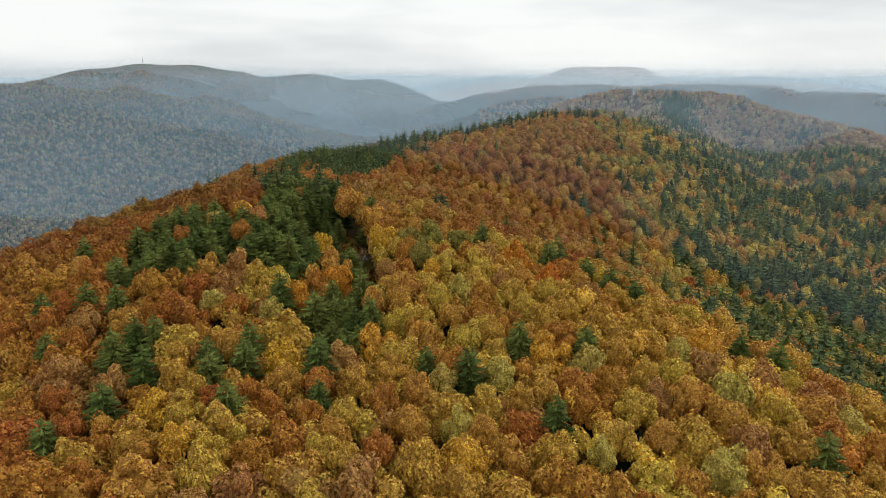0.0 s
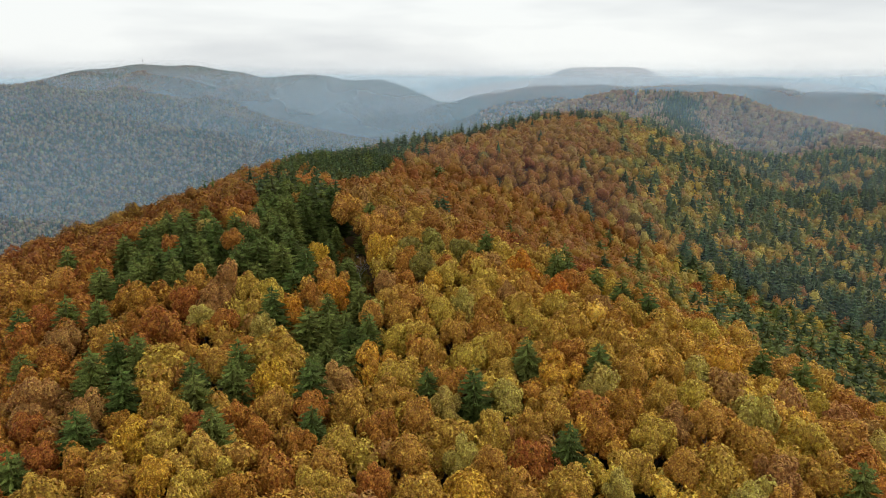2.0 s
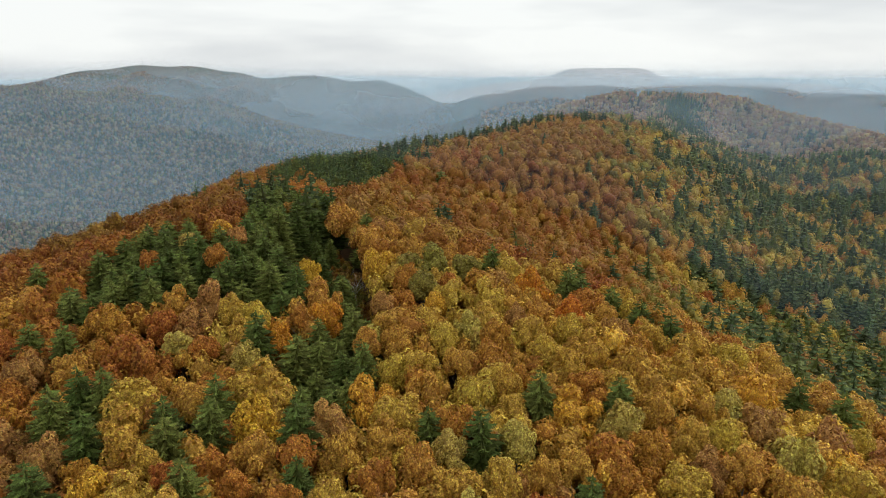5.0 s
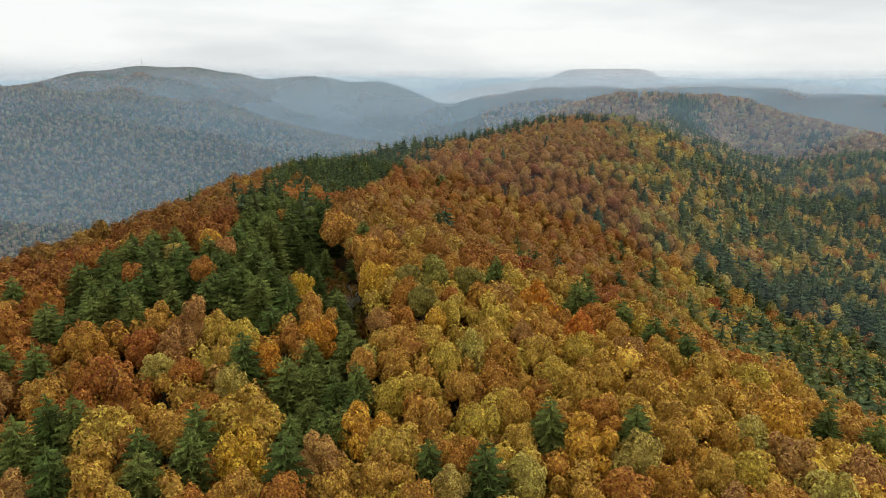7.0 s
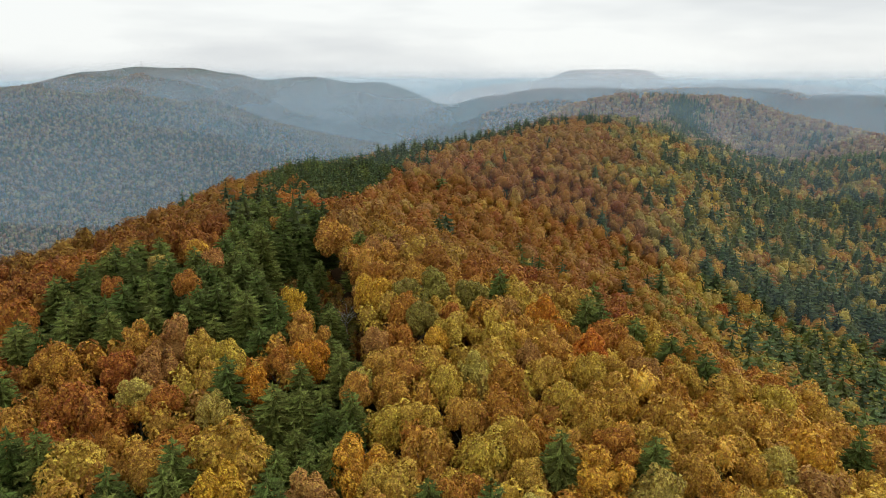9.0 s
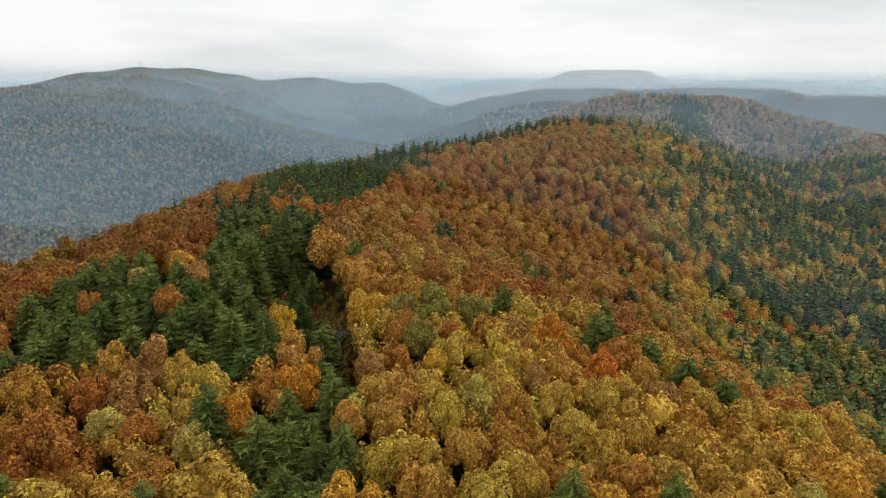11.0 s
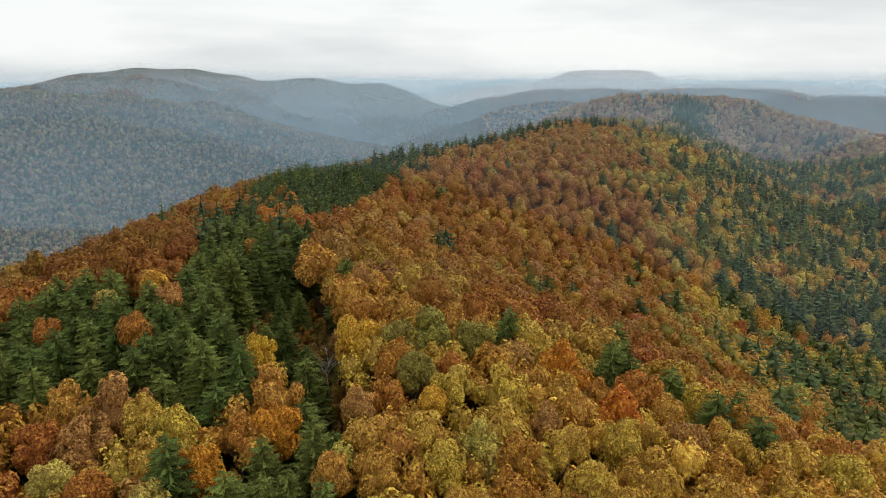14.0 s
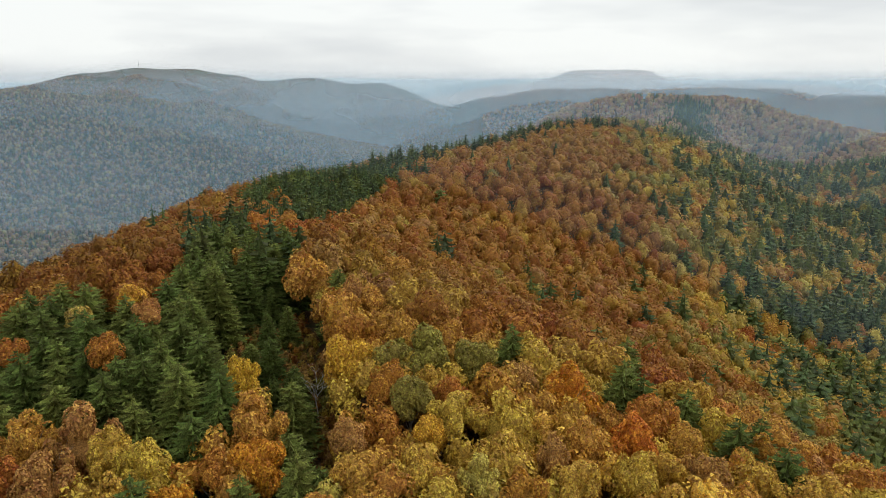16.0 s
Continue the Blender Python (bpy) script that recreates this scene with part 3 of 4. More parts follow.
def hue_weights(x, y):
    """Shares of R, O, G, Y, B, L, D over the plan: rust on the crest and its shoulders, ochre close by, mixed green down the slopes."""
    up = smooth((y - 205) / 60)
    left = smooth((-32 - x) / 45) * (1 - 0.25 * smooth((125 - y) / 30))
    low = smooth((x - np.maximum(56, 0.15 * y)) / 95) * smooth((y - 180) / 60)
    near = np.clip(1 - np.maximum(up, left), 0, 1) * (1 - low)
    w = np.outer(near, [0.03, 0.19, 0.39, 0.25, 0.08, 0.03, 0.03])
    east = smooth((x + 5) / 40)[:, None]
    w = w * (1 - east) + east * np.outer(near, [0.02, 0.18, 0.52, 0.20, 0.05, 0.02, 0.01])
    w += np.outer(np.maximum(up, left) * (1 - low), [0.40, 0.47, 0.06, 0.00, 0.07, 0.00, 0.00])
    w += np.outer(low, [0.06, 0.08, 0.14, 0.22, 0.14, 0.08, 0.28])
    gold = (up * smooth((18 - x) / 30) * smooth((x + 48) / 20) * smooth((345 - y) / 60))[:, None]
    w = w * (1 - gold) + gold * np.array([0.08, 0.28, 0.30, 0.16, 0.06, 0.02, 0.10])
    high = (up * smooth((y - 330) / 130) * (1 - low))[:, None]
    w = w * (1 - high) + high * np.array([0.40, 0.43, 0.06, 0.01, 0.09, 0.005, 0.005])
    return w / w.sum(1, keepdims=True)


def paint(x, y, r):
    """A leaf colour a tree."""
    w = hue_weights(x, y)
    drift = waves(x, y, 46, 11) + r.normal(0, 0.4, x.shape)
    rank = (np.argsort(np.argsort(drift)) + 0.5) / len(drift)
    k = (rank[:, None] > np.cumsum(w, 1)).sum(1)
    table = np.array([HUES[h] for h in "ROGYBLD"])
    c = table[np.minimum(k, 6)]
    k2 = r.randint(0, 7, x.shape)
    c = c * 0.86 + table[k2] * 0.14
    # brightness by place, partly light put into colour: slope lighter, ridge and left darker
    place_level = 1.06 + 0.3 * smooth((x + 5) / 40) * smooth((230 - y) / 50) - 0.29 * smooth((y - 215) / 60) - 0.1 * smooth((-50 - x) / 30) - 0.1 * smooth((y - 195) / 30) * smooth((330 - y) / 60) + 0.16 * smooth((x - np.maximum(80, 0.23 * y)) / 70) * smooth((y - 180) / 60)
    return c * r.uniform(0.86, 1.14, (len(x), 1)) * place_level[:, None], k


def needle_paint(n, r):
    base = np.array([(0.060, 0.076, 0.020), (0.052, 0.075, 0.026), (0.084, 0.096, 0.022), (0.042, 0.057, 0.020)])
    return base[r.randint(0, 4, n)] * r.uniform(0.8, 1.25, (n, 1))


def conifer_share(x, y):
    low = smooth((x - np.maximum(64, 0.19 * y)) / 120) * smooth((y - 190) / 60)
    share = 0.02 + (0.19 + 0.28 * smooth((x - 0.33 * y) / 90) + 0.56 * smooth((x - 0.33 * y) / 60) * smooth((640 - y) / 150)) * low * (0.95 + 1.1 * waves(x, y, 90, 21))
    return np.clip(share, 0.015, 0.9)


# every tree of the ridge: x, y, crown radius
def clear_of(P, single, gap):
    keep = np.ones(len(P), bool)
    for row in single:
        keep &= np.hypot(P[:, 0] - row[0], P[:, 1] - row[1]) > (row[2] * 0.85 if len(row) > 2 else 2.2) + gap
    return P[keep]


def grown(x0, x1, y0, y1, small, large, tries, seed, standing):
    """Trees of uneven size that have found room among those standing: the large ones first."""
    r = np.random.RandomState(seed)
    x, y = r.uniform(x0, x1, tries), r.uniform(y0, y1, tries)
    rad = np.sort(small + (large - small) * r.uniform(0, 1, tries) ** 1.3)[::-1]
    P = np.zeros((len(standing) + tries, 3))
    P[:len(standing)] = standing
    n = len(standing)
    for k in range(tries):
        if (np.hypot(P[:n, 0] - x[k], P[:n, 1] - y[k]) > 0.72 * (P[:n, 2] + rad[k])).all():
            P[n] = x[k], y[k], rad[k]
            n += 1
    return P[len(standing):n]


single = np.array([(x, y, r) for x, y, r, h in named] + [(x, y, 3.4) for x, y in FIRS])
near_rows = grown(-180, 185, 88, 262, 3.4, 6.6, 9000, 1, single)
rim = np.r_[single, near_rows]
mid_rows = grown(-200, 440, 262, 560, 3.9, 6.9, 16000, 2, rim[rim[:, 1] > 245])
mid_rows = mid_rows[mid_rows[:, 0] < 0.74 * mid_rows[:, 1] + 30]


def plain_rows(*box):
    X, Y = field(*box)
    return np.c_[X, Y, np.random.RandomState(int(box[5]) + 60).uniform(4.2, 7.2, len(X))]


back_rows = plain_rows(-330, 780, 560, 1130, 8.4, 3, 1.15)
for box in ((-330, 330, -160, -50, 13.0, 5), (-330, -140, -50, 88, 12.0, 15), (140, 330, -50, 88, 12.0, 16), (-140, 140, -50, 88, 8.4, 17), (-330, -200, 88, 560, 12.0, 6), (440, 780, 150, 560, 10.5, 8), (185, 480, 88, 262, 10.0, 4)):
    back_rows = np.r_[back_rows, plain_rows(*box)]


def on_slope(x, y):
    """1 on the valley side below the ridge's right shoulder, where the trees are older and larger."""
    return smooth((x - np.maximum(84, 0.23 * y)) / 60) * smooth((y - 185) / 60)


def split(P, seed):
    """Broad trees and conifers of a set of places."""
    r = np.random.RandomState(seed)
    x, y = P[:, 0], P[:, 1]
    P = P[~inside(x, y, CUT)]
    x, y = P[:, 0], P[:, 1]
    stand = (inside(x, y, STAND) | inside(x, y, STRIP) | inside(x, y, CREST)) & ~inside(x, y, GLADE)
    low = on_slope(x, y)
    keep = stand | (r.uniform(0, 1, len(P)) > 0.12 * low)
    P, x, y, stand = P[keep], x[keep], y[keep], stand[keep]
    clumps = np.where((y > 545) & inside(x, y, CREST), smooth(0.5 + 1.6 * waves(x, y, 75, 5)), 1.0)
    con = (r.uniform(0, 1, len(P)) < np.where(stand, np.where(inside(x, y, STRIP), 1.0, 0.93) * clumps, conifer_share(x, y)))
    return P[~con], P[con & ~stand], P[con & stand]


def broad_data(P, seed):
    r = np.random.RandomState(seed)
    x, y = P[:, 0], P[:, 1]
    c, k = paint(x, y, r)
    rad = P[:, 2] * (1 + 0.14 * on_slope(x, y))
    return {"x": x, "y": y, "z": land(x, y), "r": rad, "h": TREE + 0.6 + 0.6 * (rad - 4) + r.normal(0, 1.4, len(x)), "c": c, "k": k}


def spruce_data(P, seed, r0, r1, h0, h1):
    r = np.random.RandomState(seed)
    x, y = P[:, 0], P[:, 1]
    # needles a quarter lighter on the slope: haze put into the colour
    return {"x": x, "y": y, "z": land(x, y), "r": r.uniform(r0, r1, len(x)) * (1 + 0.32 * on_slope(x, y)), "h": r.uniform(h0, h1, len(x)) * (1 + 0.1 * on_slope(x, y)), "c": needle_paint(len(x), r) * (1 + 0.25 * on_slope(x, y))[:, None]}


def join_data(*sets):
    return {k: np.concatenate([s[k] for s in sets]) for k in sets[0]}


def take(d, m):
    return {k: v[m] for k, v in d.items()}


nb, nc, ns_ = split(near_rows, 31)
mb, mc, ms = split(mid_rows, 32)
bb, bc, bs = split(back_rows, 33)

nd = np.array([(x, y, r) for x, y, r, h in named])
named_data = broad_data(nd, 40)
named_data["r"] = nd[:, 2]
named_data["h"] = TREE + 2.0 + 0.35 * (nd[:, 2] - 4)
named_data["c"] = np.array([HUES[h] for *_, h in named])
named_data["k"] = np.array(["ROGYBLDVW".index(h) for *_, h in named])
wide_crowns = broad_data(nb, 41)
wide_crowns["r"] = np.where(inside(nb[:, 0], nb[:, 1], STAND), 3.4, wide_crowns["r"])
near_broad = join_data(named_data, wide_crowns)
fir_xy = np.array(FIRS, float)
firs = spruce_data(fir_xy, 42, 6.8, 8.4, 22.5, 26.0)
firs["h"][firs["y"] > 400] += 7
young_firs = (np.abs(firs["x"] + 25) < 7) & (np.abs(firs["y"] - 182) < 29)
firs["h"][young_firs] *= np.where(firs["y"][young_firs] > 182, 0.7, 0.84)
firs["r"][young_firs] *= 0.86
near_spruce = join_data(firs, spruce_data(np.array(SAPLINGS, float), 55, 3.2, 4.4, 9, 14), spruce_data(nc, 43, 6.4, 7.6, 20, 23.5), spruce_data(ns_, 44, 6.6, 8.4, 19.5, 23.5))

# thin the stand's grid: spruces stand closer than beeches
X, Y = field(-115, 20, 155, 610, 5.2, 9)
tight = clear_of(clear_of(np.c_[X, Y], named, 1.5), FIRS, 1.6)
tight = tight[(inside(tight[:, 0], tight[:, 1], CREST) & (tight[:, 1] < 545) | inside(tight[:, 0], tight[:, 1], STAND) | inside(tight[:, 0], tight[:, 1], STRIP)) & ~inside(tight[:, 0], tight[:, 1], CUT) & ~inside(tight[:, 0], tight[:, 1], GLADE)]
tight = tight[np.array([np.hypot(near_spruce["x"] - p[0], near_spruce["y"] - p[1]).min() > 4.2 for p in tight])]
tight = spruce_data(tight, 45, 6.0, 7.8, 17, 23)
tight["h"] += 3.0 * smooth((tight["y"] - 370) / 60)
near_spruce = join_data(near_spruce, tight)

# younger trees fill the gaps that the tall ones leave
X, Y = field(-160, 170, 92, 262, 2.6, 14)
gaps = np.c_[X, Y]
gaps = gaps[~(inside(X, Y, CUT) | inside(X, Y, STRIP) | inside(X, Y, STAND))]
allx, ally = np.r_[near_broad["x"], near_spruce["x"]], np.r_[near_broad["y"], near_spruce["y"]]
room = np.r_[near_broad["r"], np.full(len(near_spruce["x"]), 3.2)]
gaps = gaps[[(np.hypot(allx - p[0], ally - p[1]) > 0.58 * room + 0.9).all() for p in gaps]]
keep = []
for p in gaps:
    if all(math.hypot(p[0] - q[0], p[1] - q[1]) > 3.8 for q in keep):
        keep.append(p)
young = broad_data(np.c_[np.array(keep), np.random.RandomState(54).uniform(2.6, 3.9, len(keep))], 54)
young["h"] -= 2.2

NAMES = {0: "rust-red", 1: "orange", 2: "golden-ochre", 3: "yellow-olive", 4: "pinkish-brown", 5: "pale yellow-green", 6: "dull green", 7: "vivid orange", 8: "bright golden"}


def single_broad_trees(d):
    """Beeches that stand close enough to tell apart: each with a trunk and a crown."""
    crowns = {}
    trunks = []
    for s in range(4):
        v, f = trunk_mesh(60 + s, 17.0, 0.30, 6, 3.2)
        ob = mesh_object("trunk", v, f, M_BEECH_BARK, smooth_faces=True)
        trunks.append(ob.data)
        bpy.data.objects.remove(ob)
    shapes = [broad_crown(70 + s, 4, 17, 2700, 0.054, 0.74) for s in range(6)]
    r = np.random.RandomState(50)
    for i in range(len(d["x"])):
        k, s = int(d["k"][i]), i % 6
        if (k, s) not in crowns:
            v, f = shapes[s]
            ob = mesh_object("crown", v, f, M_LEAF, colours=np.tile(HUES["ROGYBLDVW"[k]], (len(v), 1)))
            crowns[k, s] = ob.data
            bpy.data.objects.remove(ob)
        rad, high = float(d["r"][i]), float(d["h"][i])
        tree = new("beech_tree")
        tree.empty_display_size = 0.5
        tree.matrix_basis = pose(float(d["x"][i]), float(d["y"][i]), float(d["z"][i]), 0, 0, float(r.uniform(0, 360)))
        tagged(tree, "tall beech with a domed " + NAMES[k] + " autumn crown", "tree", "beeches of the ridge wood")
        t = new("trunk", trunks[i % 4])
        t.parent = tree
        t.scale = (1, 1, high / 19.5)
        c = new("crown", crowns[k, s])
        c.parent = tree
        tall = rad * float(r.uniform(1.2, 1.7))
        c.location = (0, 0, high - tall)
        c.scale = (rad * 1.06, rad * float(r.uniform(0.94, 1.16)), tall)
        c.rotation_euler = (float(r.normal(0, 0.1)), float(r.normal(0, 0.1)), 0)


def single_spruces(d):
    shapes = []
    for s in range(5):
        for tint in range(2):
            v, f = spruce_crown(90 + s, 370, 2, 0.36, 0.54, 0.075)
            ob = mesh_object("crown", v, f, M_NEEDLE, colours=np.tile(((0.090, 0.116, 0.024), (0.134, 0.154, 0.032))[tint], (len(v), 1)))
            shapes.append(ob.data)
            bpy.data.objects.remove(ob)
    v, f = trunk_mesh(66, 1.0, 0.011, 0, 0, 0.004)
    ob = mesh_object("trunk", v * np.array([1, 1, 0.96]), f, M_SPRUCE_BARK, smooth_faces=True)
    stem = ob.data
    bpy.data.objects.remove(ob)
    r = np.random.RandomState(51)
    for i in range(len(d["x"])):
        rad, high = float(d["r"][i]), float(d["h"][i])
        tree = new("spruce_tree")
        tree.matrix_basis = pose(float(d["x"][i]), float(d["y"][i]), float(d["z"][i]), 0, 0, float(r.uniform(0, 360)))
        tagged(tree, "tall dark green spruce with drooping branches", "tree", "spruces of the ridge wood")
        t = new("trunk", stem)
        t.parent = tree
        t.scale = (high, high, high)
        c = new("crown", shapes[r.randint(0, len(shapes))])
        c.parent = tree
        c.scale = (rad, rad, high)


def wood(name, label, V, F, C, mat):
    ob = mesh_object(name, V, F, mat, colours=C)
    return tagged(ob, label, "forest", kind="stuff")


# the 300 beeches and 200 spruces of the stretch between 105 m and 205 m ahead, nearest first
def nearest(d, count):
    score = np.hypot(d["x"] * 0.9, d["y"] - 60.0) + 400 * (np.abs(d["x"]) > 0.72 * d["y"] + 12)
    order = np.argsort(score)
    m = np.zeros(len(score), bool)
    m[order[:count]] = True
    return m


m = nearest(near_broad, 300)
single_broad_trees(take(near_broad, m))
rest_broad = take(near_broad, ~m)
m = nearest(near_spruce, 200)
single_spruces(take(near_spruce, m))
rest_spruce = take(near_spruce, ~m)

fine = [broad_crown(115 + s, 4, 14, 1200, 0.072, 0.82) for s in range(5)]
close = [broad_crown(110 + s, 3, 11, 520, 0.088, 0.84, 0.05, 0.28) for s in range(5)]
medium = [broad_crown(120 + s, 3, 9, 260, 0.105, 0.85, 0.05, 0.22) for s in range(6)]
simple = [broad_crown(130 + s, 2, 6, 90, 0.17, 0.86, 0.05, 0.2) for s in range(6)]
brush = [broad_crown(210 + s, 3, 10, 280, 0.115, 0.8) for s in range(5)]
bush = [broad_crown(200 + s, 2, 6, 60, 0.2, 0.75) for s in range(4)]
fir_close = [spruce_crown(150 + s, 62, 2, 0.4, 0.56) for s in range(4)]
fir_mid = [spruce_crown(160 + s, 84, 0, 0.72, 0.38, 0.22) for s in range(4)]
fir_back = [spruce_crown(165 + s, 32, 0, 0.78, 0.38, 0.3) for s in range(4)]
hill_lump = [broad_crown(185 + s, 2, 4, 4, 0.3, 1.0) for s in range(5)]
tiny_lump = [broad_crown(180 + s, 1, 4, 3, 0.4, 1.1) for s in range(5)]
fir_tiny = [spruce_crown(190 + s, 9, 0, 0.6, 0.6, 0.3) for s in range(3)]
fir_far = [spruce_crown(170 + s, 12, 0, 0.6, 0.6, 0.3) for s in range(3)]

first = rest_broad["y"] < 212
off = np.abs(rest_broad["x"]) > 0.72 * rest_broad["y"] + 12
wood("beech_wood", "close beech wood with rounded ochre and rust autumn crowns", *scatter(fine, take(rest_broad, ~off & first), True), M_LEAF)
wood("beech_wood", "beech wood of ochre and orange crowns climbing the ridge", *scatter(fine, take(rest_broad, ~off & ~first), True), M_LEAF)
wood("beech_wood", "younger beeches filling gaps in the canopy", *scatter(brush, take(young, young["y"] < 225), True), M_LEAF)
wood("beech_wood", "younger beeches among the tall ones on the ridge", *scatter(brush, take(young, young["y"] >= 225), True), M_LEAF)
wood("beech_wood", "beech wood in autumn leaf on the lower slopes", *scatter(simple, take(rest_broad, off), True), M_CROWN)
mid_broad = broad_data(mb, 46)
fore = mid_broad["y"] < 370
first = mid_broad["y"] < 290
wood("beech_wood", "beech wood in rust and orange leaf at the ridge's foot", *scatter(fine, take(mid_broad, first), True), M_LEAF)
wood("beech_wood", "beech wood in rust and orange leaf on the ridge", *scatter(close, take(mid_broad, fore & ~first), True), M_CROWN)
wood("beech_wood", "beech wood in rust and orange leaf along the ridge", *scatter(medium, take(mid_broad, ~fore), True), M_CROWN)
X, Y = field(-190, 400, 262, 480, 3.6, 18)
spare = np.c_[X, Y]
spare = spare[~(inside(X, Y, STAND) | inside(X, Y, CREST)) | inside(X, Y, GLADE)]
spare = spare[spare[:, 0] < 0.74 * spare[:, 1] + 10]
taken = np.r_[mb, np.c_[np.r_[mc, ms][:, :2], np.full(len(mc) + len(ms), 3.6)], nd, np.c_[near_spruce["x"], near_spruce["y"], np.full(len(near_spruce["x"]), 3.4)]]
taken = taken[(taken[:, 1] > 250) & (taken[:, 1] < 495)]
spare = spare[[(np.hypot(taken[:, 0] - p[0], taken[:, 1] - p[1]) > 0.74 * taken[:, 2] + 1.2).all() for p in spare]]
keep = np.zeros(len(spare), bool)
for k in range(len(spare)):
    keep[k] = not keep[:k].any() or np.hypot(*(spare[:k][keep[:k]] - spare[k]).T).min() > 4.0
spare = spare[keep]
fill = broad_data(np.c_[spare, np.random.RandomState(56).uniform(3.0, 4.4, len(spare))], 56)
fore = fill["y"] < 335
wood("beech_wood", "smaller beeches filling gaps on the ridge", *scatter(medium, take(fill, fore), True), M_CROWN)
wood("beech_wood", "smaller beeches filling gaps along the ridge", *scatter(simple, take(fill, ~fore), True), M_CROWN)
back_broad = broad_data(bb, 47)
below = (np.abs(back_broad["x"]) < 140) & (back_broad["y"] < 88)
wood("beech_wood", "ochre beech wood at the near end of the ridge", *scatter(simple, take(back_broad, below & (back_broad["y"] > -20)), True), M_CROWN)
back_broad = take(back_broad, ~(below & (back_broad["y"] > -20)))
seen = (back_broad["y"] > 540) & (back_broad["y"] < 960) & (back_broad["x"] > 0.3 * (back_broad["y"] - 560) - 90)
wood("beech_wood", "distant autumn beech wood over crest and slopes", *scatter(simple, take(back_broad, seen), True), M_CROWN)
wood("beech_wood", "autumn beech wood on the outer flanks of the ridge", *scatter(tiny_lump, take(back_broad, ~seen), True), M_CROWN)
wood("spruce_wood", "close dark green spruce stand", *scatter(fir_close, {**rest_spruce, "c": rest_spruce["c"] * 1.3}, False), M_NEEDLE)
mid_spruce = join_data(spruce_data(mc, 48, 6.8, 9.0, 22, 28), spruce_data(ms, 49, 5.8, 7.2, 20, 28))
wood("spruce_wood", "dark spruces scattered through the slope below the ridge", *scatter(fir_mid, mid_spruce, False), M_NEEDLE)
wood("spruce_wood", "dark pointed spruces along the skyline of the crest", *scatter(fir_mid, spruce_data(bs, 53, 5.4, 7.4, 24, 31), False), M_NEEDLE)
back_spruce = spruce_data(bc, 52, 7.2, 9.6, 23, 29)
seen = (back_spruce["y"] > 250) & (back_spruce["x"] > 0.15 * back_spruce["y"])
wood("spruce_wood", "distant dark spruces on crest and valley side", *scatter(fir_back, take(back_spruce, seen), False), M_NEEDLE)
wood("spruce_wood", "scattered spruces on the outer flanks of the ridge", *scatter(fir_far, take(back_spruce, ~seen), False), M_NEEDLE)

# ---- woods of the far hills ----
def far_field(r0, r1, a0, a1, count, seed):
    r = np.random.RandomState(seed)
    a = np.radians(r.uniform(a0, a1, count))
    d = np.sqrt(r.uniform(r0 * r0, r1 * r1, count))
    return np.c_[d * np.sin(a), d * np.cos(a)], r


PLANTATION = [(385, 1250), (500, 1250), (640, 1700), (790, 2150), (650, 2150), (520, 1750)]


def faces_valley(P):
    """Trees on slopes turned to the near valley, or within a crest's width of it."""
    d = P / np.hypot(P[:, 0], P[:, 1])[:, None]
    ahead = land(*(P + 40 * d).T)
    here = land(*P.T)
    return ahead - here > -14.0


for r0, r1, a0, a1, count, wild in ((1150, 1750, 8, 38, 6500, 0.6), (1400, 3300, -38, 2, 25000, 0.12), (1750, 2500, 2, 38, 11000, 0.7), (2950, 4100, -38, 0, 6500, 0.3), (2950, 3850, 3, 37, 6500, 0.3)):
    P, r = far_field(r0, r1, a0, a1, count, int(r0 + a1))
    P = P[faces_valley(P)]
    z = land(P[:, 0], P[:, 1])
    keep = (z > EYE - 440) & ((P[:, 1] < 3000) | (r0 > 2000)) & ((r0 < 2800) | (a0 > 0) | (z < EYE + 12))
    P, z = P[keep], z[keep]
    mixd = waves(P[:, 0], P[:, 1], 230, 77) * wild + r.normal(0, 0.30, len(P)) - (0.0 if r0 < 2800 else 9.0)
    mixd += 1.8 * inside(P[:, 0] + r.normal(0, 22, len(P)), P[:, 1] + r.normal(0, 40, len(P)), PLANTATION)
    con = mixd > (0.18 if a0 < 0 else 0.7)
    n1, n2, tall = int((~con).sum()), int(con.sum()), (1.0 if r0 < 2800 else 0.6)
    # leaf colours over half grey-brown: distance haze put into the far crowns
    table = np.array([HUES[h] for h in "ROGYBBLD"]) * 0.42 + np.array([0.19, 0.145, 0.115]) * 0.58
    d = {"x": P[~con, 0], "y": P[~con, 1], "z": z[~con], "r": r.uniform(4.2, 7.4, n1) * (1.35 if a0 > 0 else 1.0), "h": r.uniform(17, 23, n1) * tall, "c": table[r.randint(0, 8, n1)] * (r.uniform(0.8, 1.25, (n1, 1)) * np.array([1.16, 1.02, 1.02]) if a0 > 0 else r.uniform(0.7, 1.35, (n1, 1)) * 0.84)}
    wood("mixed_wood", "broadleaved autumn wood on a far hillside, its colours muted as by haze", *scatter(hill_lump if r0 < 1200 else tiny_lump, d, True), M_CROWN)
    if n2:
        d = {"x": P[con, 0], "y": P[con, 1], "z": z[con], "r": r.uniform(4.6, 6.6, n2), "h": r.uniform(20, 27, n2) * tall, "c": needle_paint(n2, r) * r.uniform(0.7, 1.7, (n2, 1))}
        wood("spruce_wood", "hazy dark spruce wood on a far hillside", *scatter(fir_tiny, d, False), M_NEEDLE)


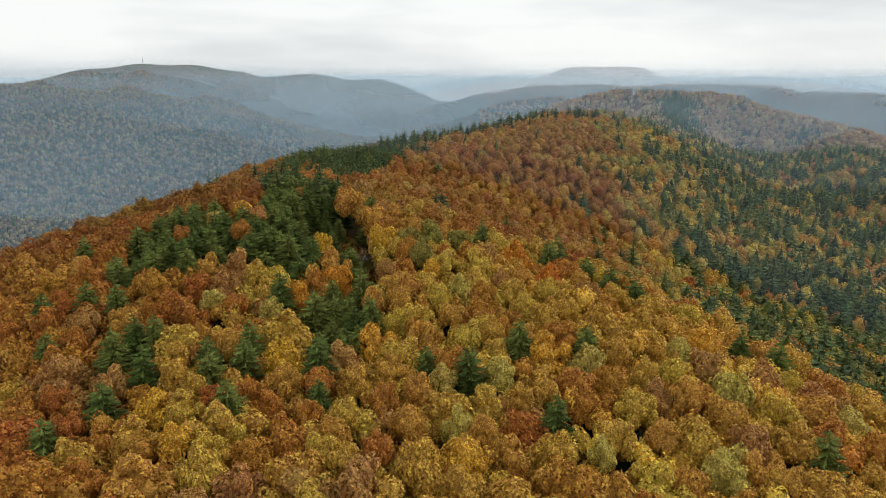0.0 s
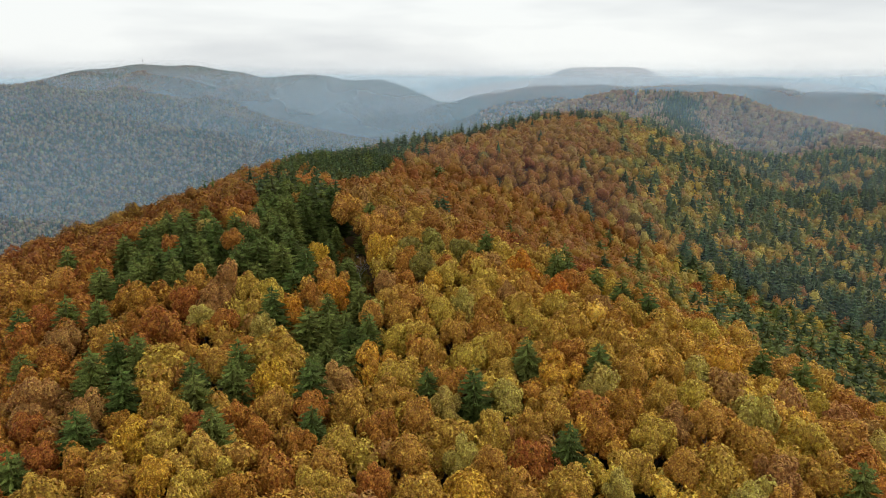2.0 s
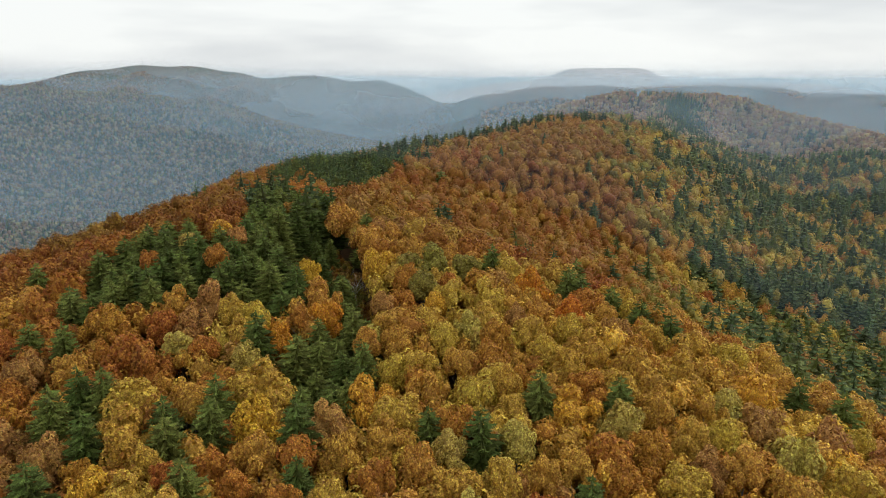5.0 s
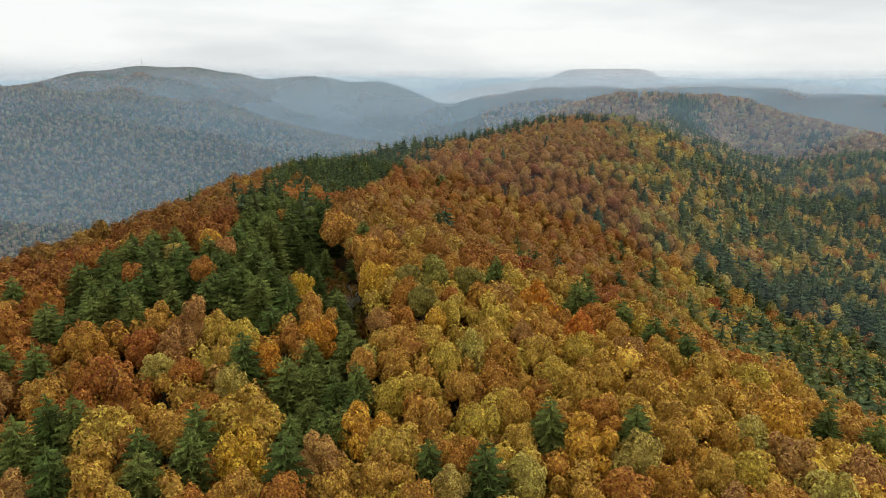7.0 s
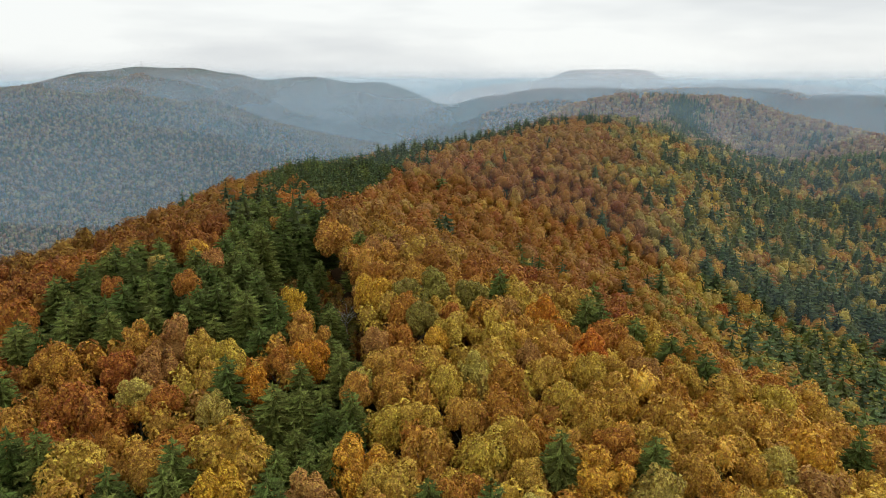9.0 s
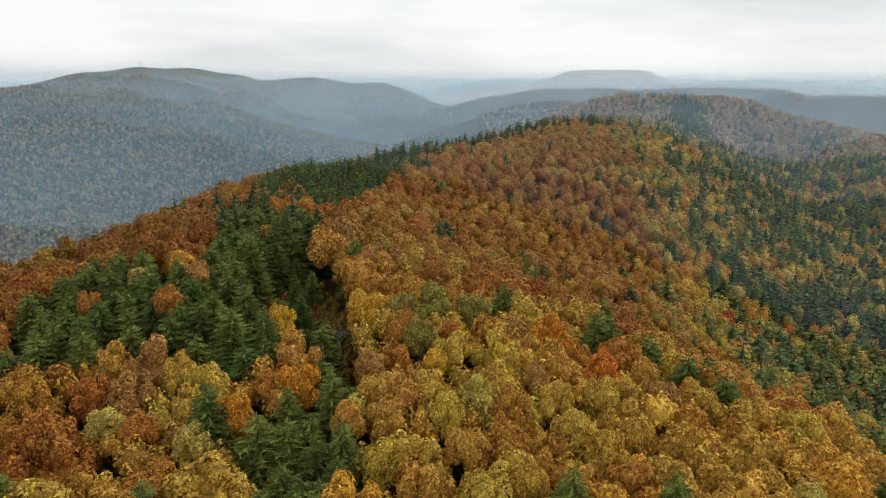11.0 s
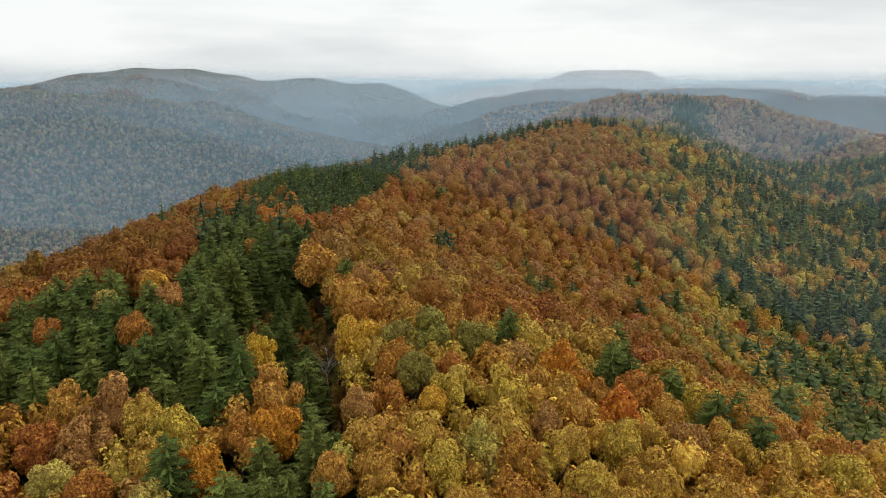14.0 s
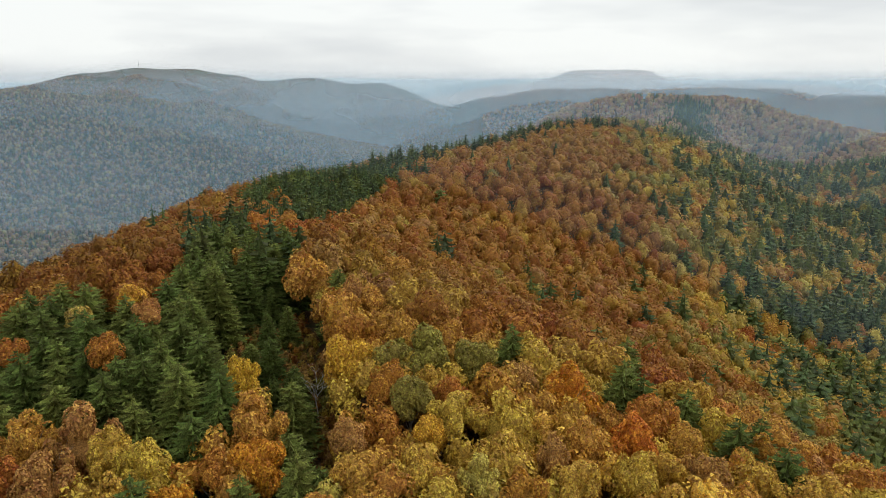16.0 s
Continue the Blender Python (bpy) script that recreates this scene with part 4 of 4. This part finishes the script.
# ---- low growth in the open cut, and the mast on the far hill ----
X, Y = field(-50, -16, 165, 268, 1.9, 12)
m = inside(X, Y, CUT)
X, Y = X[m], Y[m]
r = np.random.RandomState(13)
n = len(X)
table = np.array([HUES[h] for h in "BBDYR"]) * 0.7
shrubs = {"x": X, "y": Y, "z": land(X, Y), "r": r.uniform(0.7, 1.7, n), "h": r.uniform(1.2, 4.0, n), "c": table[r.randint(0, 5, n)]}
wood("shrubs", "low brown and olive shrubs in a clearing between tall trees", *scatter(bush, shrubs, True), M_LEAF)


def lattice_mast(x, y, height):
    """A tall steel mast: four tapering legs, rings and braces, an aerial on top and two drums."""
    base = float(land(np.array([x]), np.array([y]))[0])
    mast = new("transmission_mast")
    mast.matrix_basis = pose(x, y, base)
    tagged(mast, "tall grey lattice transmission mast on a wooded summit", "mast")

    def rod(bm, a, b, rad):
        a, b = Vector(a), Vector(b)
        q = (b - a).to_track_quat("Z", "Y").to_matrix().to_4x4()
        bmesh.ops.create_cone(bm, segments=6, radius1=rad, radius2=rad, depth=(b - a).length, matrix=Matrix.Translation((a + b) / 2) @ q)

    def link(name, bm):
        me = bpy.data.meshes.new(name)
        bm.to_mesh(me)
        bm.free()
        me.materials.append(M_STEEL)
        ob = new(name, me)
        ob.parent = mast

    wide = lambda z: 1.7 - 1.1 * z / height
    for sx, sy in ((1, 1), (-1, 1), (-1, -1), (1, -1)):
        bm = bmesh.new()
        rod(bm, (1.7 * sx, 1.7 * sy, -2), (0.6 * sx, 0.6 * sy, height), 0.22)
        link("leg", bm)
    for k in range(8):
        z0, z1 = height * k / 8, height * (k + 1) / 8
        bm = bmesh.new()
        c = [(1, 1), (-1, 1), (-1, -1), (1, -1)]
        for (ax, ay), (bx, by) in zip(c, c[1:] + c[:1]):
            rod(bm, (ax * wide(z1), ay * wide(z1), z1), (bx * wide(z1), by * wide(z1), z1), 0.12)
            rod(bm, (ax * wide(z0), ay * wide(z0), z0), (bx * wide(z1), by * wide(z1), z1), 0.12)
        link("brace", bm)
    bm = bmesh.new()
    rod(bm, (0, 0, height - 0.5), (0, 0, height + 9), 0.3)
    link("aerial", bm)
    for z in (0.62, 0.8):
        bm = bmesh.new()
        rod(bm, (0, -2.2, height * z), (0, -0.9, height * z), 0.9)
        link("drum", bm)


lattice_mast(-1668.0, 3930.0, 32.0)


# ---- bare trees at the edges of the openings ----
M_PALE_BARK = bark("pale_bark", (0.30, 0.28, 0.25), (0.58, 0.55, 0.50))


def bare_tree(x, y, height, radius, seed):
    """A leafless tree: a bent pale trunk, and its limbs with forked twigs as a part of their own."""
    tree = new("bare_tree")
    tree.matrix_basis = pose(x, y, float(land(np.array([x]), np.array([y]))[0]), 0, 0, 70 * seed)
    tagged(tree, "leafless tree with a thin pale grey trunk among beeches", "tree", "leafless trees of the ridge wood")
    v, f = trunk_mesh(300 + seed, height, radius, 0, 0, 0.9, 8)
    mesh_object("trunk", v, f, M_PALE_BARK, tree, smooth_faces=True)
    r = np.random.RandomState(320 + seed)
    bm = bmesh.new()

    def rod(a, b, ra, rb):
        a, b = Vector(a), Vector(b)
        q = (b - a).to_track_quat("Z", "Y").to_matrix().to_4x4()
        bmesh.ops.create_cone(bm, segments=5, radius1=ra, radius2=rb, depth=(b - a).length, matrix=Matrix.Translation((a + b) / 2) @ q)

    for k in range(13):
        t, a = r.uniform(0.4, 0.9), k * 2.4 + r.normal(0, 0.3)
        out = Vector((math.cos(a), math.sin(a), 0))
        foot = Vector((0, 0, height * t))
        bend = foot + out * r.uniform(0.9, 1.7) + Vector((0, 0, r.uniform(0.8, 1.6)))
        rod(foot, bend, radius * 0.4, radius * 0.26)
        for q in range(3):
            tip = bend + out * r.uniform(0.4, 1.5) + Vector((r.normal(0, 0.6), r.normal(0, 0.6), r.uniform(0.6, 1.9)))
            rod(bend, tip, radius * 0.24, radius * 0.08)
    me = bpy.data.meshes.new("limbs")
    bm.to_mesh(me)
    bm.free()
    me.materials.append(M_PALE_BARK)
    new("limbs", me).parent = tree


for k, (x, y, height) in enumerate(BARE):
    bare_tree(x, y, height, 0.13, k)
